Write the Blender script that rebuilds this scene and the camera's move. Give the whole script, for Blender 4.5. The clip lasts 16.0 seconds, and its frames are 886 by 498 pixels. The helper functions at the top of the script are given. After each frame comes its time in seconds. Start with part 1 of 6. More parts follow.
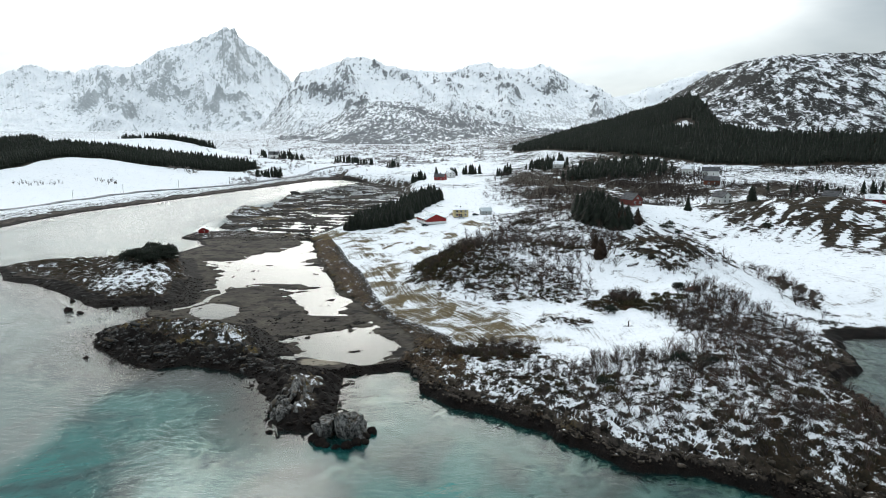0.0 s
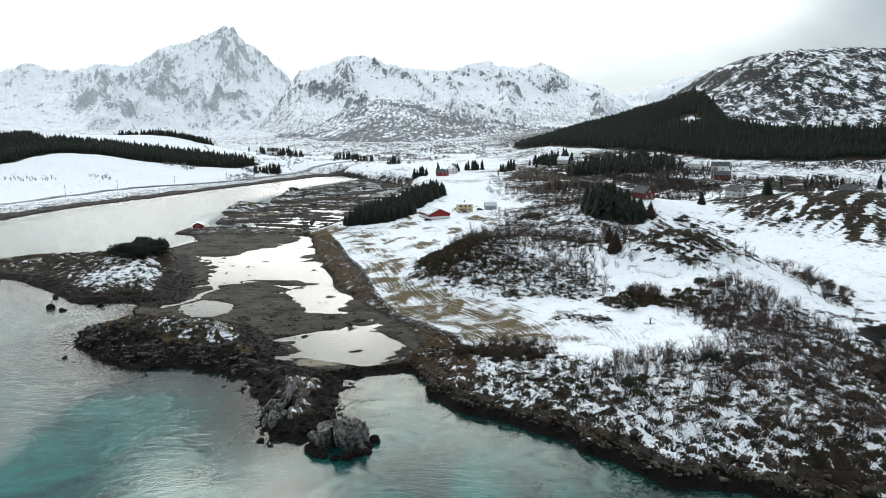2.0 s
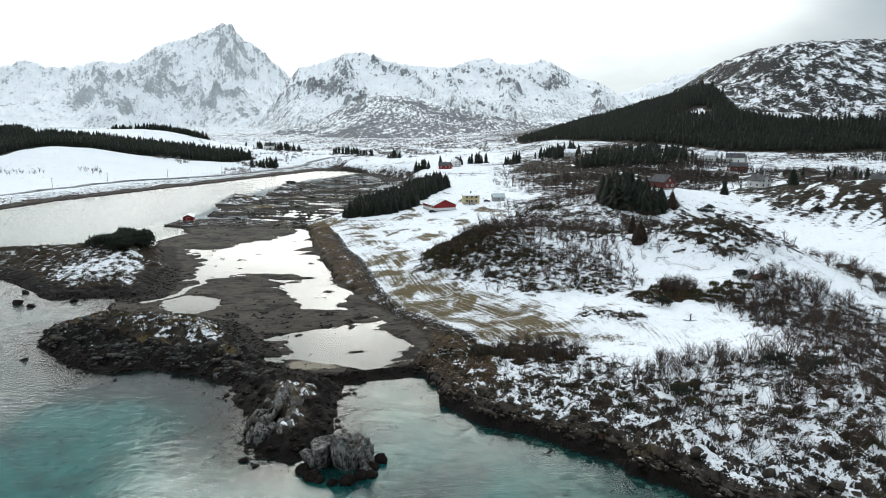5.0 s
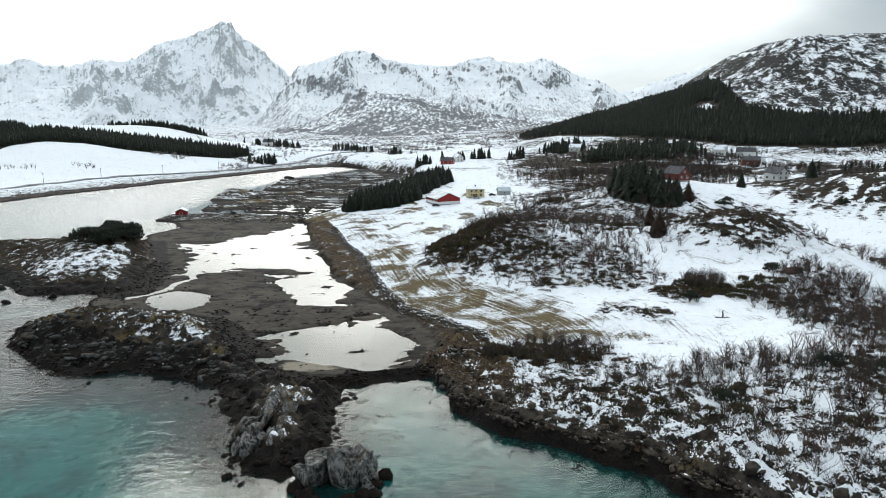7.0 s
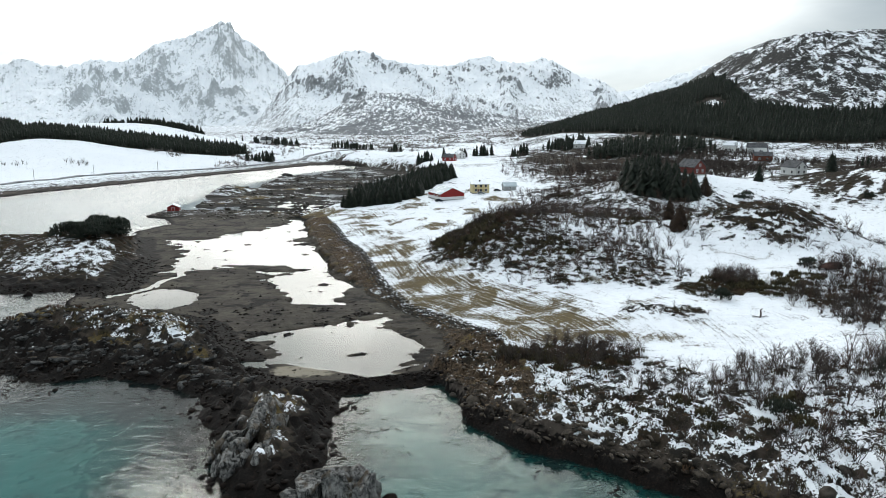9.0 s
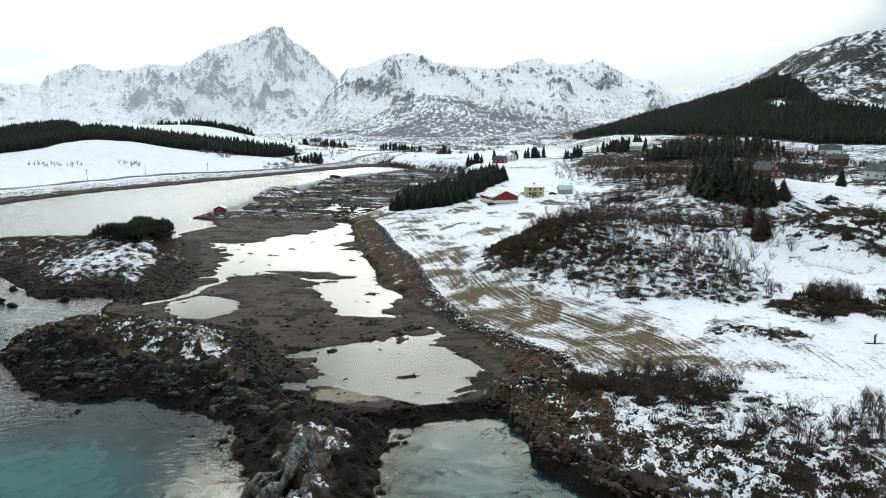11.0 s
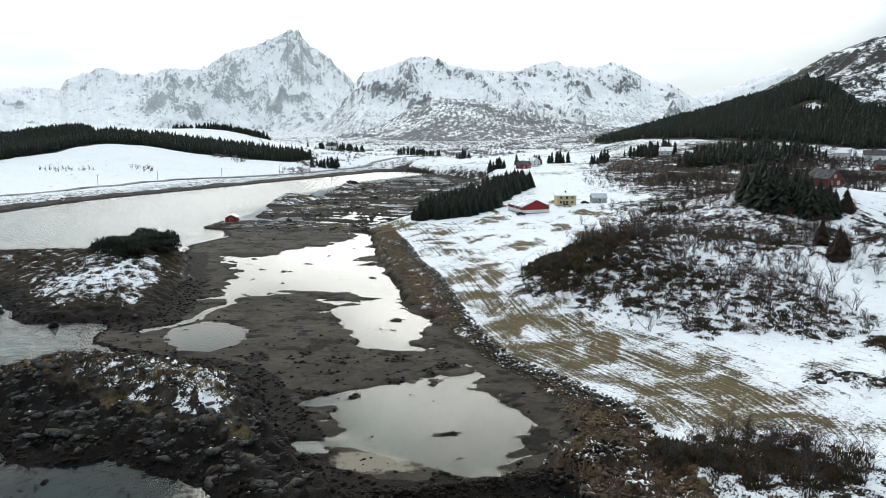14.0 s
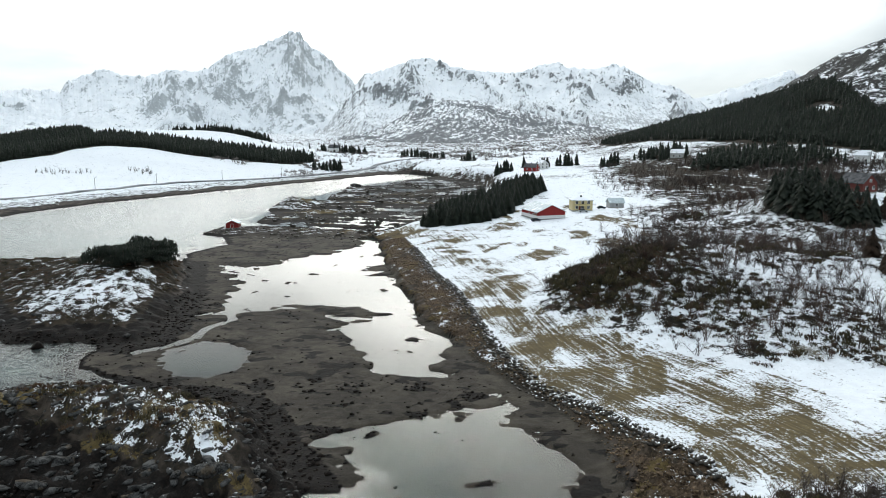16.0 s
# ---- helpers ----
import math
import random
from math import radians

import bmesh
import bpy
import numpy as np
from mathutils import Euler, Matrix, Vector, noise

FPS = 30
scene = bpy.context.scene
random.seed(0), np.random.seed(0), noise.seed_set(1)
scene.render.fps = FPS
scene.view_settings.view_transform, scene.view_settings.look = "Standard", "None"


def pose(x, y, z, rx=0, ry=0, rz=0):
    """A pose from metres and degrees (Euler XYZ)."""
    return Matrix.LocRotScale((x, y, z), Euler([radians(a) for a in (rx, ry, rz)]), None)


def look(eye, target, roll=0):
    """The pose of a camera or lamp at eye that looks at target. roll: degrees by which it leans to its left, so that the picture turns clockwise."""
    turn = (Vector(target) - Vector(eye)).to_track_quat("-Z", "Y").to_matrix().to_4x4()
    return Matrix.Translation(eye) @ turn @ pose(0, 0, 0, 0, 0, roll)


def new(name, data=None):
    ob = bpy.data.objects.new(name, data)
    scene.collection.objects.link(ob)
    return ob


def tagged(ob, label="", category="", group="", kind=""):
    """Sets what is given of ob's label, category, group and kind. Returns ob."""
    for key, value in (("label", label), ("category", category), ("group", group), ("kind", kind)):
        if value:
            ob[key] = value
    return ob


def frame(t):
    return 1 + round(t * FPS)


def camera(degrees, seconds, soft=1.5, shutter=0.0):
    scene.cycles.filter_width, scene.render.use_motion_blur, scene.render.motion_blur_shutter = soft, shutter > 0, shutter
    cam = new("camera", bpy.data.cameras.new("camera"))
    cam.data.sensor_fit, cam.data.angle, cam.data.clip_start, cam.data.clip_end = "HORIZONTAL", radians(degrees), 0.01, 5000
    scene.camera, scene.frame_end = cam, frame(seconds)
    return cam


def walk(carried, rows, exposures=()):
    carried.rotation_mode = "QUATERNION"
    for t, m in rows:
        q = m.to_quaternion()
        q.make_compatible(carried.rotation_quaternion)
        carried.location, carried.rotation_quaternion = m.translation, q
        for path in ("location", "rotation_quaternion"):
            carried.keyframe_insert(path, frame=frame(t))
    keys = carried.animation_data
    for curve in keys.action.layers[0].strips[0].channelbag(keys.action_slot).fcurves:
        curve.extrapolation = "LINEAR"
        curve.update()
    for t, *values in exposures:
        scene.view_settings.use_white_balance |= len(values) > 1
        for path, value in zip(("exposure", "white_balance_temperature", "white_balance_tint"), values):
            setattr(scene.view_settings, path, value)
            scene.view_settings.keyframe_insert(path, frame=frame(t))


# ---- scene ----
cam = camera(66.0, 16.0, soft=0.6)
PATH = [
    (0.0, pose(15.41, -5.58, 70.89, 79.57, 0, 1.40)),
    (0.5, pose(14.73, -1.80, 69.59, 79.56, 0, 1.39)),
    (1.0, pose(14.06, 1.95, 68.29, 79.54, 0, 1.38)),
    (1.5, pose(13.43, 5.72, 67.01, 79.54, 0, 1.38)),
    (2.0, pose(12.75, 9.48, 65.70, 79.55, 0, 1.38)),
    (2.5, pose(12.06, 13.22, 64.41, 79.57, 0, 1.38)),
    (3.0, pose(11.36, 17.02, 63.15, 79.56, 0, 1.36)),
    (3.5, pose(10.71, 20.87, 61.88, 79.54, 0, 1.36)),
    (4.0, pose(9.97, 24.81, 60.65, 79.52, 0, 1.33)),
    (6.5, pose(6.72, 43.68, 54.33, 79.43, 0, 1.29)),
    (7.0, pose(6.08, 47.45, 52.99, 79.45, 0, 1.28)),
    (7.5, pose(5.39, 51.16, 51.67, 79.45, 0, 1.26)),
    (8.0, pose(4.76, 54.84, 50.32, 79.47, 0, 1.24)),
    (10.5, pose(1.38, 74.03, 46.89, 79.67, 0, 1.28)),
    (11.0, pose(0.23, 78.01, 46.84, 79.76, 0, 5.15)),
    (11.5, pose(-0.51, 81.94, 46.83, 79.83, 0, 6.35)),
    (12.0, pose(-1.52, 85.73, 46.93, 79.86, 0, 6.37)),
    (12.5, pose(-2.62, 89.36, 47.02, 79.90, 0, 6.39)),
    (13.0, pose(-3.89, 92.97, 47.03, 79.97, 0, 6.40)),
    (13.5, pose(-5.27, 96.56, 47.10, 80.01, 0, 6.41)),
    (14.0, pose(-6.72, 100.05, 47.14, 80.05, 0, 6.42)),
    (14.5, pose(-8.18, 103.56, 47.14, 80.09, 0, 6.44)),
    (15.0, pose(-9.70, 107.10, 47.12, 80.13, 0, 6.44)),
    (15.5, pose(-11.29, 110.67, 47.08, 80.18, 0, 6.46)),
    (16.0, pose(-12.93, 114.22, 47.14, 80.20, 0, 6.47)),
]
walk(cam, PATH)

# ---- light ----
SUN_AZ, SUN_EL = -18.0, 33.0          # degrees right of north (+y), and above the horizon
sun_dir = Vector((math.sin(radians(SUN_AZ)) * math.cos(radians(SUN_EL)),
                  math.cos(radians(SUN_AZ)) * math.cos(radians(SUN_EL)), math.sin(radians(SUN_EL))))
sun_data = bpy.data.lights.new("sun", "SUN")
sun_data.energy, sun_data.angle, sun_data.color = 0.6, radians(90), (1.0, 0.97, 0.92)
sun = new("sun", sun_data)
sun.matrix_world = look(sun_dir * 900, (0, 0, 0))

world = bpy.data.worlds.new("overcast_sky")
scene.world = world
world.use_nodes = True
wn, wl = world.node_tree.nodes, world.node_tree.links
wn.clear()


def wnode(kind, **values):
    n = wn.new(kind)
    for k, v in values.items():
        n.inputs[k].default_value = v
    return n


w_out, w_bg = wnode("ShaderNodeOutputWorld"), wnode("ShaderNodeBackground")
w_geo = wnode("ShaderNodeTexCoord")
w_sky = wn.new("ShaderNodeTexSky")
w_sky.sky_type, w_sky.sun_disc = "NISHITA", False
w_sky.sun_elevation, w_sky.sun_rotation = radians(SUN_EL), radians(SUN_AZ)
w_sky_dim = wn.new("ShaderNodeVectorMath")
w_sky_dim.operation = "SCALE"
w_sky_dim.inputs["Scale"].default_value = 0.10
wl.new(w_sky.outputs[0], w_sky_dim.inputs[0])
# cloud sheet: long soft streaks, and the veiled sun's bright patch
w_map = wnode("ShaderNodeMapping", Scale=(1.3, 1.3, 5.0))
w_noise = wnode("ShaderNodeTexNoise", Scale=1.5, Detail=5.0, Roughness=0.55, Distortion=0.4)
wl.new(w_geo.outputs["Generated"], w_map.inputs[0])
wl.new(w_map.outputs[0], w_noise.inputs["Vector"])
w_ramp = wn.new("ShaderNodeValToRGB")
w_ramp.color_ramp.elements[0].position, w_ramp.color_ramp.elements[0].color = 0.30, (0.58, 0.69, 0.76, 1)
w_ramp.color_ramp.elements[1].position, w_ramp.color_ramp.elements[1].color = 0.65, (0.90, 1.00, 1.05, 1)
wl.new(w_noise.outputs["Fac"], w_ramp.inputs[0])


def wmath(op, a, b):
    n = wn.new("ShaderNodeMath")
    n.operation = op
    for sock, v in zip(n.inputs, (a, b)):
        if isinstance(v, bpy.types.NodeSocket):
            wl.new(v, sock)
        else:
            sock.default_value = v
    return n.outputs[0]


def wstep(value, lo, hi, to_lo, to_hi):
    n = wn.new("ShaderNodeMapRange")
    n.interpolation_type = "SMOOTHSTEP"
    for sock, v in zip(n.inputs, (value, lo, hi, to_lo, to_hi)):
        if isinstance(v, bpy.types.NodeSocket):
            wl.new(v, sock)
        else:
            sock.default_value = v
    return n.outputs[0]


w_sep = wn.new("ShaderNodeSeparateXYZ")
wl.new(w_geo.outputs["Generated"], w_sep.inputs[0])
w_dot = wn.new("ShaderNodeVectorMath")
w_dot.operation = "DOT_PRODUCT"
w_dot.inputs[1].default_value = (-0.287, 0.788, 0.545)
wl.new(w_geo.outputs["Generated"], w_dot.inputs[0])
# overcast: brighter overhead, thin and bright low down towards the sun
w_high = wstep(w_sep.outputs[2], 0.50, 0.90, 0.50, 1.85)
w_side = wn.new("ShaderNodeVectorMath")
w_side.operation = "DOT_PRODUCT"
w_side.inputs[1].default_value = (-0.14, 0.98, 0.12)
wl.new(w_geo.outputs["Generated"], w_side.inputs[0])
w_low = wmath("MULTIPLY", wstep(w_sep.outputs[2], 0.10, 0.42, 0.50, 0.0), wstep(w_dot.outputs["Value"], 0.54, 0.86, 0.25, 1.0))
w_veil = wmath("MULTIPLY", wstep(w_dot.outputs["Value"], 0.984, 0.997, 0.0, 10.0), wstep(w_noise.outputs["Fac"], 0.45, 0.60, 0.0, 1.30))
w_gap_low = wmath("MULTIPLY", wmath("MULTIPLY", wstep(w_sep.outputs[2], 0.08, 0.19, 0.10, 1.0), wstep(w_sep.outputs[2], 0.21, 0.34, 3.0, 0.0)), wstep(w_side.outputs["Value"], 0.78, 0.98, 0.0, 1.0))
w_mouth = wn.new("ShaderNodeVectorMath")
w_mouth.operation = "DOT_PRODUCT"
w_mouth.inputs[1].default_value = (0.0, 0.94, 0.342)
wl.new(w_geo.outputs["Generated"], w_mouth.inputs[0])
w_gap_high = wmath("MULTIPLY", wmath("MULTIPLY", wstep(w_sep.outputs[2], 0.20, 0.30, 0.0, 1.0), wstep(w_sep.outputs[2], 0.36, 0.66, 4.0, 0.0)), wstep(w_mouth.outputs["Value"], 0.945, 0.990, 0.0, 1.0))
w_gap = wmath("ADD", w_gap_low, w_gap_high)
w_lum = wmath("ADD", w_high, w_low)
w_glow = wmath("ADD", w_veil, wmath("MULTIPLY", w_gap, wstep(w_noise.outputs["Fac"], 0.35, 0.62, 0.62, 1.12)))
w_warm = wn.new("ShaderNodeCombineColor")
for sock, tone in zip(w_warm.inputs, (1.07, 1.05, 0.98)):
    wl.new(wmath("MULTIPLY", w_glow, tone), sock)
w_add = wn.new("ShaderNodeMix")
w_add.data_type, w_add.blend_type = "RGBA", "MULTIPLY"
w_add.inputs["Factor"].default_value = 1.0
w_gl = wn.new("ShaderNodeCombineColor")
for i in range(3):
    wl.new(w_lum, w_gl.inputs[i])
wl.new(w_ramp.outputs[0], w_add.inputs[6])
wl.new(w_gl.outputs[0], w_add.inputs[7])
w_mix = wn.new("ShaderNodeMix")
w_mix.data_type = "RGBA"
w_mix.inputs["Factor"].default_value = 0.88
wl.new(w_sky_dim.outputs[0], w_mix.inputs[6])
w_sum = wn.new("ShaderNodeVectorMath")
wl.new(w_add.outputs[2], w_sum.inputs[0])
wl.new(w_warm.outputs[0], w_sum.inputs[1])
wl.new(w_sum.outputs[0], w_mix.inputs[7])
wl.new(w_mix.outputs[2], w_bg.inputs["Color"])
w_bg.inputs["Strength"].default_value = 1.0
wl.new(w_bg.outputs[0], w_out.inputs[0])


# ---- materials ----
class Mat:
    """A small wrapper to lay out a node material."""

    def __init__(self, name):
        self.m = bpy.data.materials.new(name)
        self.m.use_nodes = True
        self.n, self.l = self.m.node_tree.nodes, self.m.node_tree.links
        self.bsdf, self.out = self.n["Principled BSDF"], self.n["Material Output"]
        self.geo = self.n.new("ShaderNodeNewGeometry")

    def put(self, socket, value):
        if isinstance(value, bpy.types.NodeSocket):
            self.l.new(value, socket)
        else:
            if isinstance(value, tuple) and len(value) == 3 and socket.type == "RGBA":
                value = (*value, 1)
            socket.default_value = value

    def noise(self, scale, detail=4.0, rough=0.55, vector=None, stretch=None, distort=0.0):
        v = vector or self.geo.outputs["Position"]
        if stretch:
            mp = self.n.new("ShaderNodeMapping")
            mp.inputs["Scale"].default_value = stretch
            self.l.new(v, mp.inputs[0])
            v = mp.outputs[0]
        t = self.n.new("ShaderNodeTexNoise")
        self.l.new(v, t.inputs["Vector"])
        for k, x in (("Scale", scale), ("Detail", detail), ("Roughness", rough), ("Distortion", distort)):
            t.inputs[k].default_value = x
        return t.outputs["Fac"]

    def attr(self, name):
        a = self.n.new("ShaderNodeAttribute")
        a.attribute_name = name
        return a.outputs["Fac"]

    def math(self, op, a, b=0.0, c=0.0):
        t = self.n.new("ShaderNodeMath")
        t.operation = op
        for s, v in zip(t.inputs, (a, b, c)):
            self.put(s, v)
        return t.outputs[0]

    def step(self, value, lo, hi, to_lo=0.0, to_hi=1.0):
        t = self.n.new("ShaderNodeMapRange")
        t.interpolation_type = "SMOOTHSTEP"
        for s, v in zip(t.inputs, (value, lo, hi, to_lo, to_hi)):
            self.put(s, v)
        return t.outputs[0]

    def mix(self, fac, a, b, kind="MIX"):
        t = self.n.new("ShaderNodeMix")
        t.data_type, t.blend_type = "RGBA", kind
        self.put(t.inputs["Factor"], fac)
        self.put(t.inputs[6], a)
        self.put(t.inputs[7], b)
        return t.outputs[2]

    def bump(self, height, strength=0.5, dist=0.1):
        t = self.n.new("ShaderNodeBump")
        t.inputs["Strength"].default_value, t.inputs["Distance"].default_value = strength, dist
        self.put(t.inputs["Height"], height)
        return t.outputs[0]

    def done(self, color=None, rough=0.8, normal=None, spec=0.3, metal=0.0):
        if color is not None:
            self.put(self.bsdf.inputs["Base Color"], color)
        self.put(self.bsdf.inputs["Roughness"], rough)
        self.put(self.bsdf.inputs["Specular IOR Level"], spec)
        self.put(self.bsdf.inputs["Metallic"], metal)
        if normal is not None:
            self.put(self.bsdf.inputs["Normal"], normal)
        return self.m

    def up(self):
        s = self.n.new("ShaderNodeSeparateXYZ")
        self.l.new(self.geo.outputs["Normal"], s.inputs[0])
        return s.outputs[2]

    def height(self):
        s = self.n.new("ShaderNodeSeparateXYZ")
        self.l.new(self.geo.outputs["Position"], s.inputs[0])
        return s.outputs[2]

    def random(self):
        return self.n.new("ShaderNodeObjectInfo").outputs["Random"]


SNOW = (0.85, 0.87, 0.90)


def ground_material():
    k = Mat("snowy_shore_ground")
    big, mid, fine = k.noise(0.06, 4), k.noise(0.45, 6, 0.62), k.noise(3.0, 5, 0.65)
    rock = k.mix(k.step(mid, 0.35, 0.65), (0.012, 0.011, 0.010), (0.085, 0.070, 0.060))
    heath = k.mix(k.step(mid, 0.3, 0.7), (0.009, 0.007, 0.005), (0.042, 0.028, 0.017))
    heath = k.mix(k.step(fine, 0.35, 0.75, 0.0, 0.75), heath, (0.020, 0.019, 0.010))
    grass = k.mix(k.step(mid, 0.3, 0.7), (0.088, 0.062, 0.024), (0.168, 0.124, 0.056))
    grass = k.mix(k.step(fine, 0.4, 0.7, 0.0, 0.6), grass, (0.075, 0.058, 0.022))
    mud = k.mix(k.step(mid, 0.3, 0.75), (0.020, 0.017, 0.012), (0.055, 0.046, 0.035))
    mud = k.mix(k.step(big, 0.42, 0.62, 0.0, 0.55), mud, (0.072, 0.061, 0.047))
    mud = k.mix(k.step(fine, 0.5, 0.75, 0.0, 0.7), mud, (0.014, 0.012, 0.009))
    mud = k.mix(k.step(k.noise(0.10, 6, 0.65, distort=0.6), 0.46, 0.60, 0.0, 0.62), mud, (0.014, 0.011, 0.008))
    grit = k.noise(9.0, 3, 0.7)
    mud = k.mix(k.step(grit, 0.56, 0.66, 0.0, 0.6), mud, (0.13, 0.115, 0.095))
    weed = k.mix(k.step(fine, 0.40, 0.70), (0.004, 0.0032, 0.0025), k.mix(k.step(mid, 0.35, 0.65), (0.018, 0.011, 0.008), (0.009, 0.008, 0.007)))
    sand = k.mix(k.step(big, 0.40, 0.60), (0.22, 0.23, 0.19), (0.10, 0.11, 0.085))
    sand = k.mix(k.step(mid, 0.54, 0.64, 0.0, 0.8), sand, (0.030, 0.030, 0.020))
    c = k.mix(k.math("MULTIPLY", k.attr("heath"), k.step(mid, 0.2, 0.5, 0.6, 1.0)), rock, heath)
    gravel = k.mix(k.step(k.noise(1.8, 5, 0.7), 0.36, 0.64), (0.024, 0.016, 0.011), (0.105, 0.072, 0.045))
    c = k.mix(k.attr("gravel"), c, gravel)
    # dry stubble in fine streaks that run with the field's edge
    comb = k.n.new("ShaderNodeCombineXYZ")
    k.l.new(k.math("MULTIPLY", k.attr("off_wall"), 1.4), comb.inputs[0])
    k.l.new(k.math("MULTIPLY", k.attr("by_wall"), 0.045), comb.inputs[1])
    streak = k.noise(1.0, 7, 0.68, vector=comb.outputs[0])
    stub = k.math("ADD", k.attr("grass"), k.math("MULTIPLY_ADD", streak, 1.8, -0.9))
    pepper = k.noise(2.2, 7, 0.78)
    stub = k.math("ADD", stub, k.math("MULTIPLY_ADD", pepper, 2.6, -1.3))
    stub = k.math("ADD", stub, k.math("MULTIPLY_ADD", k.noise(0.09, 5, 0.6, distort=0.8), 2.6, -1.3))
    stub = k.math("MULTIPLY", k.step(stub, 0.44, 0.62), k.step(k.attr("grass"), 0.03, 0.12))
    grey = k.mix(k.step(mid, 0.35, 0.65), (0.013, 0.013, 0.013), (0.055, 0.053, 0.050))
    c = k.mix(k.attr("crag"), c, grey)
    c = k.mix(stub, c, k.mix(k.step(streak, 0.42, 0.60, 0.0, 0.75), grass, (0.062, 0.045, 0.019)))
    c = k.mix(k.step(k.math("ADD", k.attr("mud"), k.math("MULTIPLY_ADD", mid, 0.4, -0.2)), 0.35, 0.65), c, mud)
    c = k.mix(k.step(k.math("ADD", k.attr("shoal"), k.math("MULTIPLY_ADD", k.noise(0.5, 5, 0.7), 1.0, -0.5)), 0.40, 0.62), c, (0.22, 0.195, 0.15))
    c = k.mix(k.step(k.math("ADD", k.attr("weed"), k.math("MULTIPLY_ADD", mid, 0.8, -0.4)), 0.35, 0.65), c, weed)
    kelp = k.step(k.math("ADD", k.attr("kelp"), k.math("MULTIPLY_ADD", k.noise(0.12, 6, 0.65, distort=0.8), 1.2, -0.6)), 0.42, 0.58)
    c = k.mix(k.step(k.height(), -0.55, -0.25, 1.0, 0.0), c, k.mix(kelp, sand, (0.012, 0.011, 0.007)))
    # snow lies where the cover allows, less on steep faces
    wide = k.noise(0.15, 5, 0.6, distort=0.5)
    loose = k.step(k.attr("heath"), 0.0, 0.5, 0.45, 1.0)
    s = k.math("ADD", k.attr("snow"), k.math("MULTIPLY", loose, k.math("MULTIPLY_ADD", wide, 1.7, -0.85)))
    s = k.math("ADD", s, k.math("MULTIPLY_ADD", mid, 1.6, -0.8))
    s = k.math("ADD", s, k.math("MULTIPLY_ADD", fine, 1.5, -0.75))
    crag = k.math("MULTIPLY_ADD", k.noise(0.075, 8, 0.78, stretch=(1, 0.5, 0.5), distort=0.3), 5.0, -2.5)
    s = k.math("ADD", s, k.math("MULTIPLY", crag, k.attr("crag")))
    s = k.math("ADD", s, k.step(k.up(), 0.62, 0.95, -0.55, 0.0))
    snow = k.math("MULTIPLY", k.step(s, 0.465, 0.535), k.math("MULTIPLY_ADD", stub, -0.98, 1.0))
    c = k.mix(snow, c, k.mix(k.step(fine, 0.55, 0.72, 0.0, 0.30), k.mix(k.step(mid, 0.40, 0.70), k.mix(big, SNOW, (0.80, 0.83, 0.87)), (0.76, 0.78, 0.81)), (0.58, 0.59, 0.61)))
    wet = k.math("MAXIMUM", k.attr("weed"), k.attr("mud"))
    rough = k.math("MULTIPLY_ADD", wet, -0.12, 0.92)
    h = k.math("ADD", k.math("MULTIPLY", mid, 1.0), k.math("MULTIPLY", fine, 0.45))
    h = k.math("ADD", h, k.math("MULTIPLY", snow, 0.25))
    return k.done(c, rough, k.bump(h, 0.75, 0.35), 0.12)


def mountain_material(name, snow_low, snow_high, rock_a=(0.13, 0.135, 0.14), rock_b=(0.30, 0.31, 0.32), scale=1.0, wood=0.5, twig=(0.16, 0.155, 0.155)):
    k = Mat(name)
    big, mid, fine = k.noise(0.004 * scale, 6, 0.6), k.noise(0.016 * scale, 8, 0.70), k.noise(0.085 * scale, 6, 0.75)
    gully = k.noise(0.035 * scale, 6, 0.72, stretch=(1, 0.40, 0.30), distort=0.3)
    rock = k.mix(k.step(k.math("ADD", mid, k.math("MULTIPLY_ADD", fine, 0.8, -0.4)), 0.35, 0.65), rock_a, rock_b)
    s = k.math("ADD", k.math("MULTIPLY_ADD", k.up(), 0.95, 0.06), k.math("MULTIPLY_ADD", mid, 1.0, -0.5))
    s = k.math("ADD", s, k.math("MULTIPLY_ADD", gully, 1.5, -0.75))
    s = k.math("ADD", s, k.math("MULTIPLY_ADD", fine, 2.0, -1.0))
    s = k.math("ADD", s, k.math("MULTIPLY_ADD", big, 0.8, -0.4))
    snow = k.step(s, snow_low, snow_high)
    # near-white snow: haze over the backlit slopes is put into its colour
    c = k.mix(snow, rock, k.mix(k.step(mid, 0.35, 0.70), (0.95, 0.96, 0.98), (0.88, 0.90, 0.93)))
    # bare birches stand as upright flecks, fewer with height
    fleck = k.noise(0.11, 5, 0.80, stretch=(1, 0.30, 0.40))
    tw = k.math("ADD", fleck, k.math("MULTIPLY_ADD", big, 0.5, -0.25))
    tw = k.math("ADD", tw, k.step(k.height(), 40.0, 330.0, 0.10 * wood, -0.22))
    tw = k.math("MULTIPLY", k.step(tw, 0.52, 0.60), min(1.0, wood * 1.1))
    c = k.mix(tw, c, twig)
    return k.done(c, 0.9, k.bump(k.math("ADD", mid, k.math("MULTIPLY", fine, 0.4)), 0.9, 10.0 / scale), 0.2)


